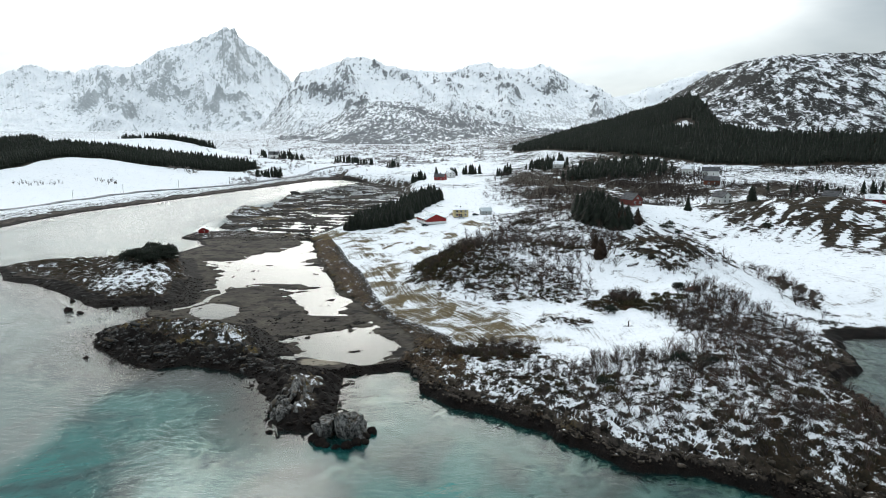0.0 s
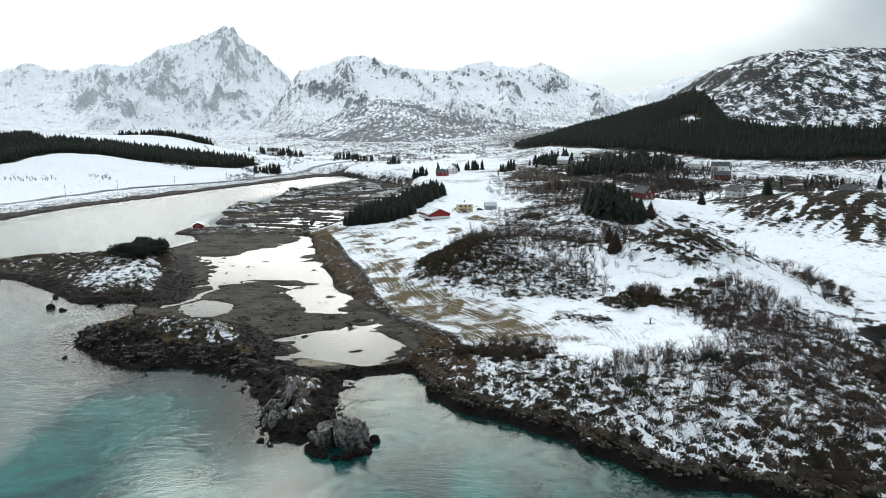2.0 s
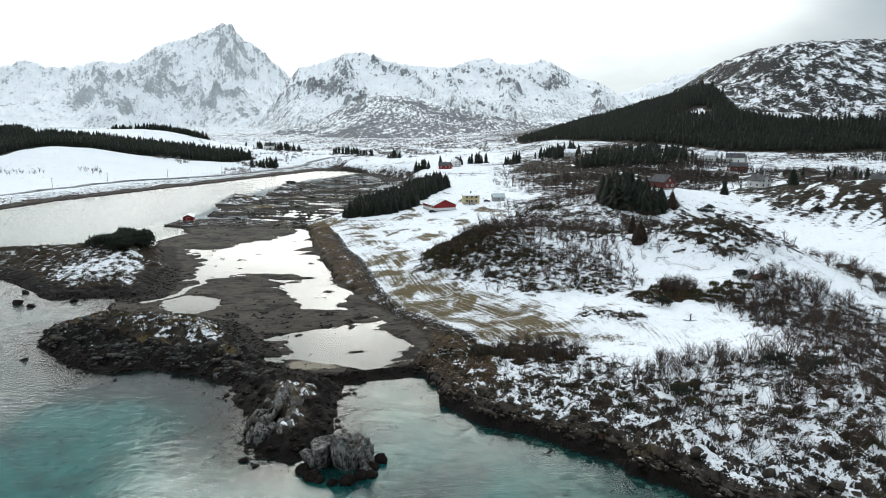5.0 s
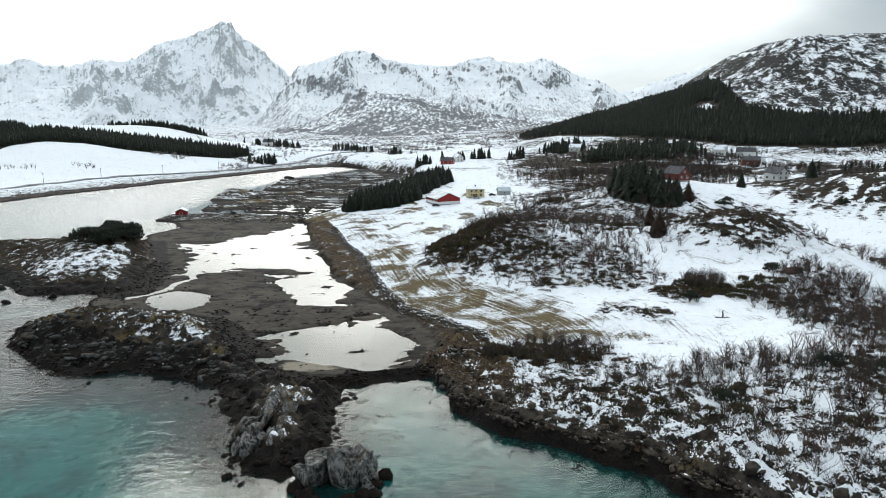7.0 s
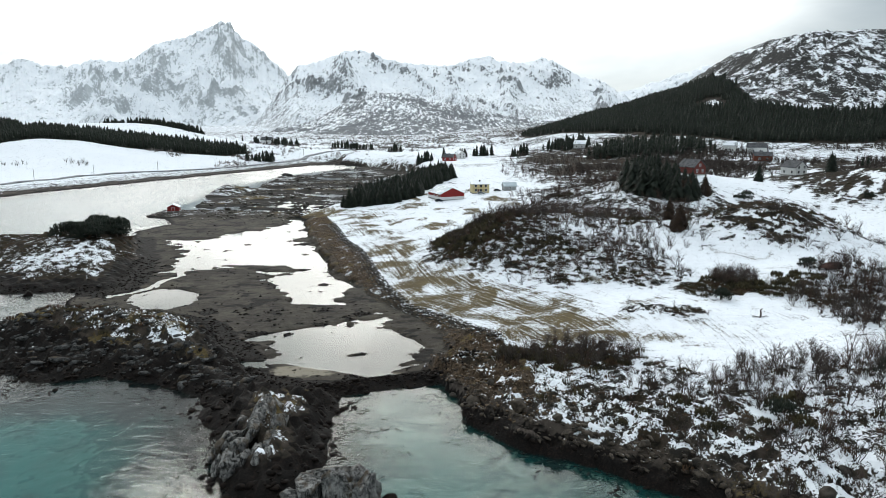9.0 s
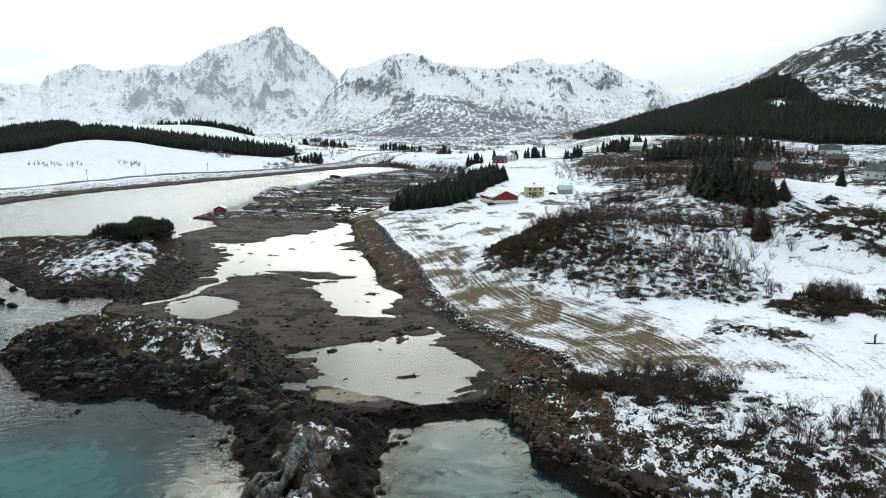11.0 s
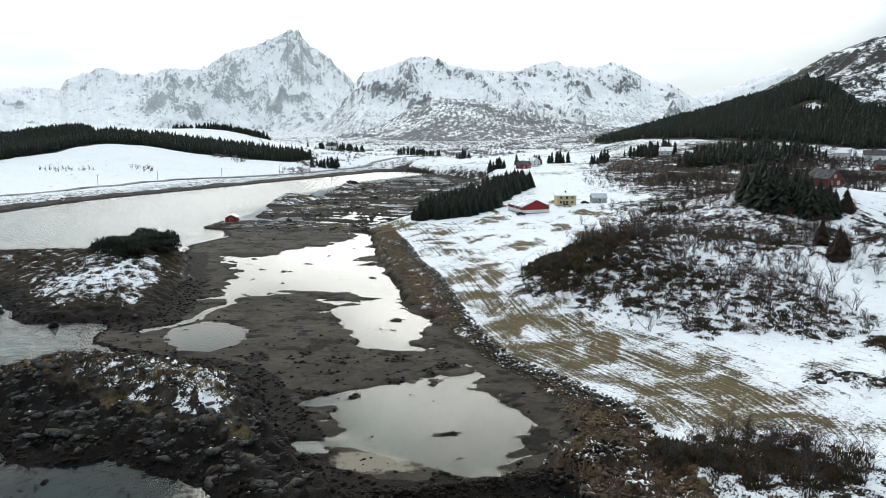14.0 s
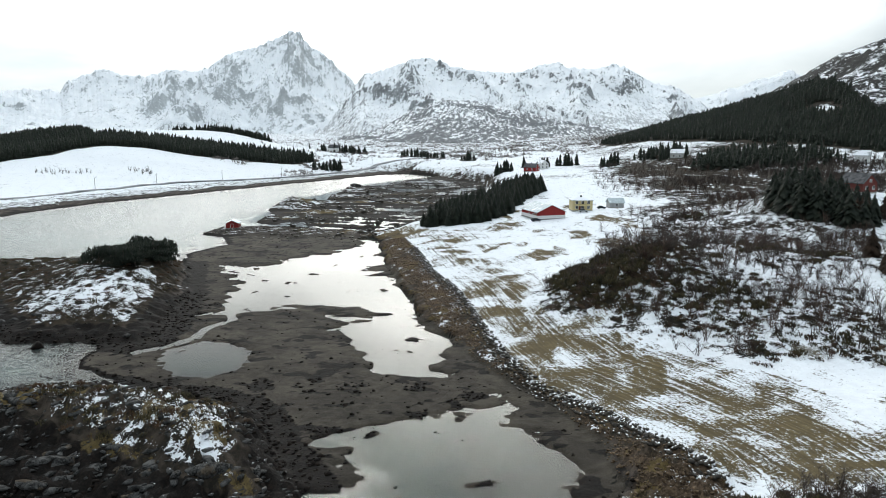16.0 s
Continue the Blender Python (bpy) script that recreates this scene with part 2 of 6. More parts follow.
def water_material():
    """Clear sea over sand and weed: wind-ruffled outside the skerry, nearly a mirror in its lee."""
    k = Mat("clear_sea_water")
    depth, ruffle = k.attr("depth"), k.attr("ruffle")
    gust = k.step(k.noise(0.03, 3), 0.40, 0.60)
    swell = k.noise(0.42, 4, 0.55, stretch=(0.75, 1.3, 1.0), distort=1.2)
    ripple = k.noise(1.6, 3, 0.55, stretch=(0.6, 1.4, 1.0))
    h = k.math("ADD", k.math("MULTIPLY", swell, k.math("MULTIPLY_ADD", ruffle, 0.85, 0.26)),
               k.math("MULTIPLY", ripple, k.math("MULTIPLY_ADD", gust, 0.08, 0.05)))
    h = k.math("MULTIPLY", h, k.math("MULTIPLY", k.step(depth, 0.1, 2.0, 0.60, 1.0), k.math("SUBTRACT", 1.0, k.attr("still"))))
    normal = k.bump(h, 0.55, 0.4)
    gone = k.math("SUBTRACT", 1.0, k.math("POWER", 2.718, k.math("MULTIPLY", depth, -0.40)))
    tint = k.mix(gone, (0.96, 0.99, 0.98), (0.16, 0.62, 0.58))
    clear, body = k.n.new("ShaderNodeBsdfTransparent"), k.n.new("ShaderNodeBsdfDiffuse")
    k.put(clear.inputs[0], tint)
    weedy = k.step(k.noise(0.035, 5, 0.6, distort=0.6), 0.42, 0.60)
    # ruffled water gets a pale grey body: sky reflected off ripples, painted in
    k.put(body.inputs[0], k.mix(k.math("MULTIPLY", ruffle, 0.75), k.mix(weedy, (0.020, 0.165, 0.154), (0.010, 0.050, 0.055)), (0.20, 0.235, 0.22)))
    under, top = k.n.new("ShaderNodeMixShader"), k.n.new("ShaderNodeMixShader")
    k.put(under.inputs[0], k.math("MULTIPLY", gone, 0.85))
    k.l.new(clear.outputs[0], under.inputs[1])
    k.l.new(body.outputs[0], under.inputs[2])
    fres, gloss = k.n.new("ShaderNodeFresnel"), k.n.new("ShaderNodeBsdfGlossy")
    fres.inputs["IOR"].default_value = 1.34
    k.put(gloss.inputs["Roughness"], k.math("MULTIPLY", k.math("MULTIPLY_ADD", ruffle, 0.16, 0.05), k.math("MULTIPLY_ADD", k.attr("still"), -0.8, 1.0)))
    k.l.new(normal, fres.inputs["Normal"])
    k.l.new(normal, gloss.inputs["Normal"])
    k.l.new(fres.outputs[0], top.inputs[0])
    k.l.new(under.outputs[0], top.inputs[1])
    k.l.new(gloss.outputs[0], top.inputs[2])
    k.l.new(top.outputs[0], k.out.inputs["Surface"])
    return k.m


def mottled(name, a, b, scale=1.0, rough=0.8, bump=0.3, dist=0.05, per_object=0.0, snow=0.0, spec=0.15, cracks=0.0):
    """Two colours in patches with a finer grain; snow: how readily it lies on upward faces."""
    k = Mat(name)
    mid, fine = k.noise(scale, 5, 0.6), k.noise(scale * 7, 4, 0.65)
    c = k.mix(k.step(k.math("ADD", mid, k.math("MULTIPLY_ADD", fine, 0.5, -0.25)), 0.3, 0.7), a, b)
    if per_object:
        c = k.mix(k.math("MULTIPLY", k.random(), per_object), c, (0.02, 0.02, 0.018))
    if cracks:
        vein = k.math("ABSOLUTE", k.math("SUBTRACT", k.noise(0.75, 5, 0.6, stretch=(1, 1, 0.4), distort=1.2), 0.5))
        gap = k.step(vein, 0.0, 0.03, cracks, 0.0)
        c = k.mix(gap, c, (0.006, 0.006, 0.006))
        mid = k.math("SUBTRACT", mid, k.math("MULTIPLY", gap, 1.5))
        c = k.mix(k.step(k.noise(0.35, 4, 0.6), 0.52, 0.62, 0.0, 0.75), c, (0.085, 0.062, 0.040))
    if snow:
        lie = k.math("ADD", k.up(), k.math("MULTIPLY_ADD", mid, 1.2, -0.6))
        c = k.mix(k.step(lie, 1.08 - 0.5 * snow, 1.22 - 0.5 * snow), c, SNOW)
    return k.done(c, rough, k.bump(k.math("ADD", mid, k.math("MULTIPLY", fine, 0.4)), bump, dist), spec)


def board_paint(name, color, worn, pitch=6.0):
    """Painted upright boards: grooves by a wave along both wall directions, faded and stained."""
    k = Mat(name)
    sep = k.n.new("ShaderNodeSeparateXYZ")
    tc = k.n.new("ShaderNodeTexCoord")
    k.l.new(tc.outputs["Object"], sep.inputs[0])
    along = k.math("ADD", sep.outputs[0], sep.outputs[1])
    groove = k.math("ABSOLUTE", k.math("SINE", k.math("MULTIPLY", along, pitch * 3.14159)))
    stain = k.noise(0.9, 5, 0.6, vector=tc.outputs["Object"], stretch=(1, 1, 0.25))
    c = k.mix(k.step(stain, 0.4, 0.8, 0.0, 0.6), color, worn)
    return k.done(c, 0.7, k.bump(k.step(groove, 0.0, 0.25), 0.5, 0.02), 0.3)


GROUND = ground_material()
WATER = water_material()
ROCK = mottled("lichened_grey_rock", (0.045, 0.045, 0.045), (0.29, 0.28, 0.262), 1.1, 0.85, 1.0, 0.3, cracks=0.9)
SHORE_ROCK = mottled("brown_shore_stone", (0.014, 0.011, 0.008), (0.085, 0.066, 0.048), 0.9, 0.75, 0.7, 0.1, 0.6)
WEED_ROCK = mottled("weedy_black_stone", (0.004, 0.0032, 0.003), (0.017, 0.012, 0.009), 1.2, 0.85, 0.8, 0.1, spec=0.12)
SNOW_ROCK = mottled("snow_dusted_stone", (0.02, 0.018, 0.015), (0.12, 0.105, 0.09), 1.1, 0.85, 0.7, 0.1, 0.4, snow=0.28)
DARK_ROCK = mottled("dark_skerry_rock", (0.010, 0.010, 0.010), (0.092, 0.090, 0.086), 0.9, 0.85, 0.9, 0.15, snow=0.08)
LEDGE_ROCK = mottled("cracked_grey_bedrock", (0.016, 0.016, 0.016), (0.115, 0.112, 0.107), 0.8, 0.85, 1.0, 0.2, cracks=0.8)
COAST_ROCK = mottled("brown_coast_rock", (0.010, 0.009, 0.008), (0.125, 0.100, 0.078), 0.9, 0.85, 0.9, 0.15, snow=0.10)
RUST_ROCK = mottled("rusty_brown_rock", (0.022, 0.012, 0.010), (0.085, 0.045, 0.036), 1.2, 0.85, 0.8, 0.12)
PEBBLE = mottled("brown_bank_pebbles", (0.030, 0.020, 0.013), (0.17, 0.118, 0.074), 0.8, 0.85, 0.6, 0.08)
BIRCH = mottled("bare_birch_twigs", (0.024, 0.018, 0.016), (0.090, 0.073, 0.065), 0.5, 0.85, 0.0)
# birch twigs greyed and lightened: the valley's haze is in this colour
BIRCH_FAR = mottled("hazed_grey_birch_wood", (0.075, 0.064, 0.060), (0.22, 0.20, 0.19), 0.3, 0.9, 0.0)
BIRCH_RED = mottled("reddish_bare_twigs", (0.040, 0.024, 0.019), (0.110, 0.072, 0.056), 0.5, 0.85, 0.0)
SPRUCE = mottled("dark_spruce_needles", (0.008, 0.012, 0.009), (0.020, 0.025, 0.016), 0.6, 0.7, 0.0)
JUNIPER = mottled("brown_green_juniper", (0.012, 0.012, 0.007), (0.060, 0.048, 0.022), 0.7, 0.8, 0.0)
HEATHER = mottled("dead_heather", (0.018, 0.011, 0.008), (0.080, 0.048, 0.027), 0.6, 0.85, 0.0)
BARK = mottled("grey_brown_bark", (0.035, 0.028, 0.022), (0.12, 0.10, 0.085), 3.0, 0.9, 0.4, 0.02)


# ---- noise and plan helpers ----
def lattice(ix, iy, seed):
    h = (ix * 374761393 + iy * 668265263 + seed * 144665 + 12345) & 0xFFFFFFFF
    h = ((h ^ (h >> 13)) * 1274126177) & 0xFFFFFFFF
    return ((h ^ (h >> 16)) & 0xFFFF) / 65536.0 * (2 * math.pi)


def perlin(x, y, seed=0):
    fx, fy = np.floor(x), np.floor(y)
    ix, iy, x, y = fx.astype(np.int64), fy.astype(np.int64), x - fx, y - fy
    u, v = x * x * x * (x * (x * 6 - 15) + 10), y * y * y * (y * (y * 6 - 15) + 10)

    def dot(dx, dy):
        a = lattice(ix + dx, iy + dy, seed)
        return np.cos(a) * (x - dx) + np.sin(a) * (y - dy)

    top = dot(0, 0) * (1 - u) + dot(1, 0) * u
    low = dot(0, 1) * (1 - u) + dot(1, 1) * u
    return (top * (1 - v) + low * v) * 1.5


def fbm(x, y, octaves=4, seed=0, gain=0.5, ridged=False):
    total, amp, norm = 0.0, 1.0, 0.0
    for i in range(octaves):
        p = perlin(x, y, seed + i)
        total = total + amp * ((1 - 2 * np.abs(p)) if ridged else p)
        norm, amp, x, y = norm + amp, amp * gain, x * 2.03 + 7.1, y * 2.03 - 3.7
    return total / norm


def smooth(x, lo, hi):
    t = np.clip((x - lo) / (hi - lo), 0, 1)
    return t * t * (3 - 2 * t)


def inside(x, y, outline):
    """Signed distance to a closed outline: positive inside."""
    p = np.array(outline, float)
    best, sign = np.full(x.shape, 1e18), np.ones(x.shape, bool)
    for (ax, ay), (bx, by) in zip(p, np.roll(p, -1, 0)):
        ex, ey = bx - ax, by - ay
        k = np.clip(((x - ax) * ex + (y - ay) * ey) / (ex * ex + ey * ey), 0, 1)
        best = np.minimum(best, (x - ax - k * ex) ** 2 + (y - ay - k * ey) ** 2)
        cross = ex * (y - ay) - ey * (x - ax)
        up = (ay <= y) & (by > y) & (cross > 0)
        down = (ay > y) & (by <= y) & (cross < 0)
        sign ^= up | down
    return np.sqrt(best) * np.where(sign, -1, 1)


def along(x, y, line):
    """Distance to an open line, which side (+ left of its way), and how far along it."""
    p = np.array(line, float)
    best, side, far, run = np.full(x.shape, 1e18), np.zeros(x.shape), np.zeros(x.shape), 0.0
    for (ax, ay), (bx, by) in zip(p[:-1], p[1:]):
        ex, ey = bx - ax, by - ay
        n = math.hypot(ex, ey)
        k = np.clip(((x - ax) * ex + (y - ay) * ey) / (n * n), 0, 1)
        d = (x - ax - k * ex) ** 2 + (y - ay - k * ey) ** 2
        near = d < best
        best = np.where(near, d, best)
        side = np.where(near, np.sign((y - ay) * ex - (x - ax) * ey), side)
        far = np.where(near, run + k * n, far)
        run += n
    return np.sqrt(best) * side, far


def bump_at(x, y, cx, cy, h, rx, ry, turn=0.0):
    c, s = math.cos(radians(turn)), math.sin(radians(turn))
    u, v = (x - cx) * c + (y - cy) * s, -(x - cx) * s + (y - cy) * c
    return h * np.exp(-(u / rx) ** 2 - (v / ry) ** 2)


# ---- the plan, in metres ----
MAINLAND = [(-3, 189), (3, 176), (6, 166), (14, 157), (27, 150), (37, 143), (45, 133), (52, 126), (65, 124), (74, 117), (86, 110), (102, 108),
            (114, 118), (117, 148), (121, 178), (134, 187), (136, 201), (144, 216), (160, 217), (210, 206), (300, 190), (600, 150), (2700, 100),
            (2700, 3200), (-700, 3200), (-600, 1000), (-140, 880), (-99, 828), (-134, 730), (-150, 690), (-152, 620), (-146, 574), (-164, 558),
            (-163, 512), (-147, 450), (-120, 425), (-78, 408), (-59, 344), (-46, 303), (-36, 276), (-29, 266), (-19, 245), (-9, 231),
            (-4, 221), (1, 211), (2, 199)]
WOOD_ISLAND = [(-215, 322), (-193, 294), (-173, 286), (-150, 268), (-128, 250), (-112, 252), (-96, 252), (-98, 272), (-108, 300), (-124, 335),
               (-140, 352), (-156, 352), (-176, 343), (-196, 335)]
SKERRY = [(-110, 216), (-101, 202), (-86, 189), (-74, 183), (-66, 187), (-53, 183), (-42, 176), (-36, 164), (-31, 152), (-27, 144), (-19, 142),
          (-16, 150), (-17, 164), (-16, 176), (-22, 181), (-30, 183), (-38, 190), (-47, 203), (-55, 217), (-70, 226), (-88, 228), (-104, 224)]
TIDE_FLAT = [(-142, 366), (-134, 388), (-146, 404), (-120, 426), (-78, 412), (-56, 344), (-43, 303), (-33, 276), (-26, 266), (-16, 245), (-6, 231), (4, 211),
             (5, 195), (-2, 187), (-16, 183), (-32, 180), (-40, 188), (-50, 203), (-60, 217), (-84, 226), (-101, 238), (-106, 254), (-108, 275), (-118, 300), (-134, 345)]
POOL_NEAR = [(-47, 209), (-41, 213), (-34, 216), (-27, 226), (-22, 219), (-19, 224), (-16, 233), (-11, 220), (-6, 213), (-5, 204), (-7, 190), (-15, 187),
             (-22, 190), (-28, 195), (-34, 192), (-38, 189), (-39, 197), (-34, 201), (-38, 204)]
POOL_MIDDLE = [(-62, 281), (-53, 281), (-44, 290), (-37, 282), (-34, 270), (-25, 263), (-28, 252), (-29, 243), (-35, 237), (-41, 241), (-44, 250), (-50, 256), (-56, 268)]
POOL_FAR = [(-96, 275), (-93, 292), (-99, 316), (-122, 344), (-106, 340), (-96, 356), (-82, 385), (-82, 418), (-96, 446), (-84, 446), (-72, 414), (-66, 371),
            (-59, 350), (-68, 342), (-56, 330), (-46, 312), (-36, 284), (-58, 291), (-74, 289), (-87, 281)]
POOL_SMALL = [(-87, 241), (-89, 250), (-84, 257), (-77, 256), (-70, 251), (-68, 240), (-72, 234), (-79, 234)]
RIVULET = [(-92, 290), (-88, 281), (-85, 275), (-88, 266), (-87, 259), (-89, 253), (-95, 247)]
HUT_POINT = [(-160, 410), (-146, 404), (-130, 408), (-112, 404), (-92, 412), (-76, 420), (-90, 432), (-116, 436), (-140, 440), (-156, 434)]
FAR_SHORE = [(-110, 885), (-165, 855), (-210, 738), (-243, 660), (-268, 593), (-290, 541), (-300, 485), (-302, 449), (-330, 380), (-410, 260), (-620, 60),
             (-1500, -300), (-2700, -400), (-2700, 3200), (500, 3200), (300, 960)]
MARSH = [(-165, 440), (-120, 426), (-80, 416), (-64, 440), (-56, 520), (-30, 610), (-40, 740), (-100, 830), (-150, 720), (-165, 600)]
FIELD_WALL = [(-70, 424), (-53, 368), (-41, 327), (-31, 302), (-22, 270), (-16, 249), (-10, 235), (-4, 228), (2, 220), (7, 212), (11, 204), (13, 197)]
CAUSEWAY = [(-30, 178), (-20, 180), (-10, 184), (0, 187), (8, 190)]
# knolls: x, y, height, half widths, turn
KNOLLS = [(40, 302, 9.5, 33, 36, 0), (17, 284, 8.0, 16, 20, 0), (46, 258, 3.5, 24, 18, 0), (108, 284, 13.5, 23, 23, 0), (84, 298, 4.5, 18, 20, 0), (104, 238, 4.0, 22, 14, 0), (124, 262, 2.5, 14, 14, 0), (108, 394, 12.5, 44, 42, 0), (185, 425, 3, 42, 34, 0),
          (78, 158, 2.5, 34, 26, 0), (78, 128, 3.5, 26, 13, 0), (96, 182, 2.0, 16, 18, 0), (212, 372, 6, 40, 30, 20), (240, 400, 9, 50, 40, 0),
          (5, 412, 0.6, 50, 40, 0), (150, 262, -3.5, 26, 45, 0), (50, 215, 1.5, 18, 14, 0), (40, 150, 1.5, 14, 9, -35)]
MARSH_ROCKS = [(-150, 424, 1.6, 10, 7, 0), (-158, 538, 4.4, 15, 22, 0), (-138, 590, 2.4, 18, 12, 0), (-118, 498, 1.6, 26, 9, 0), (-146, 645, 2.4, 12, 20, 0), (-105, 556, 1.6, 30, 8, 0), (-92, 610, 1.5, 26, 9, 0), (-134, 470, 1.5, 16, 9, 0)]
SKERRY_TOPS = [(-86, 206, 4.5, 15, 10, 10), (-64, 204, 4.2, 16, 9, -10), (-50, 196, 3.2, 10, 8, -30), (-26, 158, 3.0, 6, 11, 8)]
ISLAND_TOPS = [(-136, 308, 6.2, 22, 26, 25), (-118, 278, 2.6, 20, 18, 0), (-180, 318, 2.8, 25, 14, 0), (-118, 318, 3.0, 12, 18, 0)]
# heath and scrub: x, y, half widths, weight
HEATH = [(12, 284, 18, 22, 1.6), (46, 276, 28, 22, 0.40), (46, 318, 34, 22, 0.36), (108, 284, 25, 24, 0.9), (78, 312, 22, 18, 0.95), (36, 252, 20, 15, 0.50), (58, 246, 20, 14, 0.46), (47, 214, 7, 4, 1.2), (70, 232, 9, 8, 1.6), (120, 345, 30, 24, 0.5), (52, 210, 6, 5, 0.9),
         (103, 212, 20, 26, 1.0), (60, 156, 40, 20, 0.50), (95, 150, 30, 34, 0.60), (30, 172, 18, 14, 0.62), (205, 372, 42, 36, 1.25), (225, 325, 36, 30, 1.1), (270, 430, 60, 52, 1.2), (190, 425, 36, 26, 0.8), (114, 198, 20, 18, 0.9),
         (62, 365, 40, 30, 0.80), (66, 418, 40, 30, 0.6), (42, 382, 9, 7, 0.8), (24, 187, 15, 8, 1.1), (145, 260, 9, 28, 0.8), (140, 226, 14, 6, 0.7), (104, 440, 40, 36, 0.85), (120, 540, 60, 60, 0.8), (100, 650, 60, 60, 0.6), (54, 396, 8, 6, 1.3), (92, 343, 9, 6, 1.2), (260, 520, 70, 40, 0.6), (102, 130, 26, 20, 0.7), (90, 120, 20, 10, 0.5)]


# the spruce wood on the hill, its clearing, and the bare crag over it
HILL_WOOD = [(102, 1010), (132, 925), (156, 830), (190, 762), (228, 708), (256, 668), (321, 645), (371, 640), (480, 622), (660, 600), (660, 672), (520, 684), (419, 705),
             (372, 730), (335, 770), (318, 812), (340, 940), (362, 1060), (300, 1140), (102, 1140)]
CLEARING = (291, 858, 14, 27)
CRAG = [(358, 1060), (338, 940), (316, 815), (334, 775), (372, 738), (419, 712), (520, 690), (660, 676), (1300, 640), (1300, 2000), (358, 2000)]
WEST_WOOD = [(-900, 600), (-520, 700), (-470, 735), (-455, 788), (-400, 800), (-352, 802), (-300, 822), (-262, 860), (-250, 905), (-290, 925), (-380, 925), (-480, 935), (-560, 950), (-640, 1020), (-900, 1020)]
BACK_WOOD = [(-520, 1062), (-440, 1064), (-385, 1052), (-365, 1070), (-420, 1105), (-520, 1105)]


def hill_crest(x):
    return np.interp(x, [20, 90, 170, 253, 335, 369, 402, 440, 490, 545, 640, 760, 1200], [14, 25, 46, 68, 96, 112, 135, 151, 157, 157, 155, 150, 140])


def terrain(x, y):
    """Height and cover of the ground at x, y (arrays)."""
    near = smooth(np.hypot(x, y - 220), 700, 350)
    wx = 3.2 * fbm(x / 24, y / 24, 3, 11) + near * 1.5 * fbm(x / 6, y / 6, 3, 21)
    wy = 3.2 * fbm(x / 24, y / 24, 3, 31) + near * 1.5 * fbm(x / 6, y / 6, 3, 41)
    gx, gy = x + wx, y + wy
    main, isle, sker = inside(gx, gy, MAINLAND), inside(gx, gy, WOOD_ISLAND), inside(gx, gy, SKERRY)
    flat, hut, far = inside(gx, gy, TIDE_FLAT), inside(gx, gy, HUT_POINT), inside(gx, gy, FAR_SHORE)
    rough = fbm(x / 5, y / 5, 5, 3, 0.55, True)
    fine = fbm(x / 1.9, y / 1.9, 4, 5, 0.55)
    strata = fbm((x * 0.8 + y * 0.6) / 2.6, (y * 0.8 - x * 0.6) / 11, 4, 8, 0.55, True)
    roll = fbm(x / 30, y / 30, 4, 14)

    # mainland
    base = 3.3 + 0.045 * np.clip(x - 10, 0, 190) + (0.03 * np.clip(y - 250, 0, 350) + 0.012 * np.clip(y - 600, 0, 600)) * (0.3 + 0.7 * smooth(x, -110, 20)) + 0.012 * np.clip(y - 1200, 0, 2000)
    lift = sum(bump_at(x, y, *k) for k in KNOLLS)
    s_far = smooth(y, 540, 1000) * smooth(y, 1900, 1050)
    hill = np.maximum(hill_crest(x) - base, 0) * s_far
    hill = hill * (1 + 0.10 * fbm(x / 120, y / 120, 4, 77)) + smooth(x, 60, 220) * s_far * 6 * fbm(x / 40, y / 40, 4, 78, 0.55, True)
    fine_hill = smooth(hill_crest(x), 105, 150) * smooth(y, 760, 900) * 9 * fbm(x / 22, y / 22, 4, 91, 0.6, True) * smooth(y, 1600, 1200)
    ramp = 3.3 * (1 - np.exp(-np.maximum(main, 0) / 4.5))
    z_main = ramp + (base - 3.3) * smooth(main, 3, 45) + lift * smooth(main, 2, 24) + hill + fine_hill
    hx, hy = x + 9 * fbm(x / 26, y / 26, 4, 33), y + 9 * fbm(x / 26, y / 26, 4, 34)
    heath = np.clip(sum(w * np.exp(-(((hx - cx) / rx) ** 2 + ((hy - cy) / ry) ** 2) ** 1.5) for cx, cy, rx, ry, w in HEATH), 0, 1)
    heath = np.clip(heath * (1 + 0.9 * fbm(x / 9, y / 9, 4, 35)), 0, 1)
    z_main = z_main + smooth(main, 1, 12) * (0.5 * roll + heath * near * (1.1 * (rough - 0.2) + 0.35 * fine))
    coast = smooth(y, 215, 200) * smooth(main, 26, 4) * smooth(main, -4, 1)
    z_main = z_main + coast * (2.2 * (strata - 0.2) + 1.3 * (rough - 0.3) + 0.6 * fine)
    marsh = smooth(inside(gx, gy, MARSH), -12, 10)
    z_main = z_main * (1 - marsh) + marsh * (0.0 + 2.6 * fbm(x / 24, y / 11, 5, 61, 0.58) + 0.5 * fine * near)
    z_main = np.where(marsh > 0.3, np.maximum(z_main, -0.28 + 0.06 * fine), z_main)
    rocks = sum(bump_at(x, y, *k) for k in MARSH_ROCKS)
    z_main = z_main + rocks * (1 + 0.6 * (rough - 0.3))
    slope_sea = np.maximum(main, -60) * 0.11 - 0.35
    z = np.where(main > 0, z_main, slope_sea + 0.5 * fine * near)

    # islands
    z_isle = 2.0 * (1 - np.exp(-np.maximum(isle, 0) / 5)) + sum(bump_at(x, y, *k) for k in ISLAND_TOPS) * smooth(isle, 0, 14) + smooth(isle, 0, 5) * (0.9 * (rough - 0.2) + 0.3 * fine)
    z = np.maximum(z, np.where(isle > 0, z_isle, np.maximum(isle * 0.10, -6) - 0.15 + 0.35 * fine))
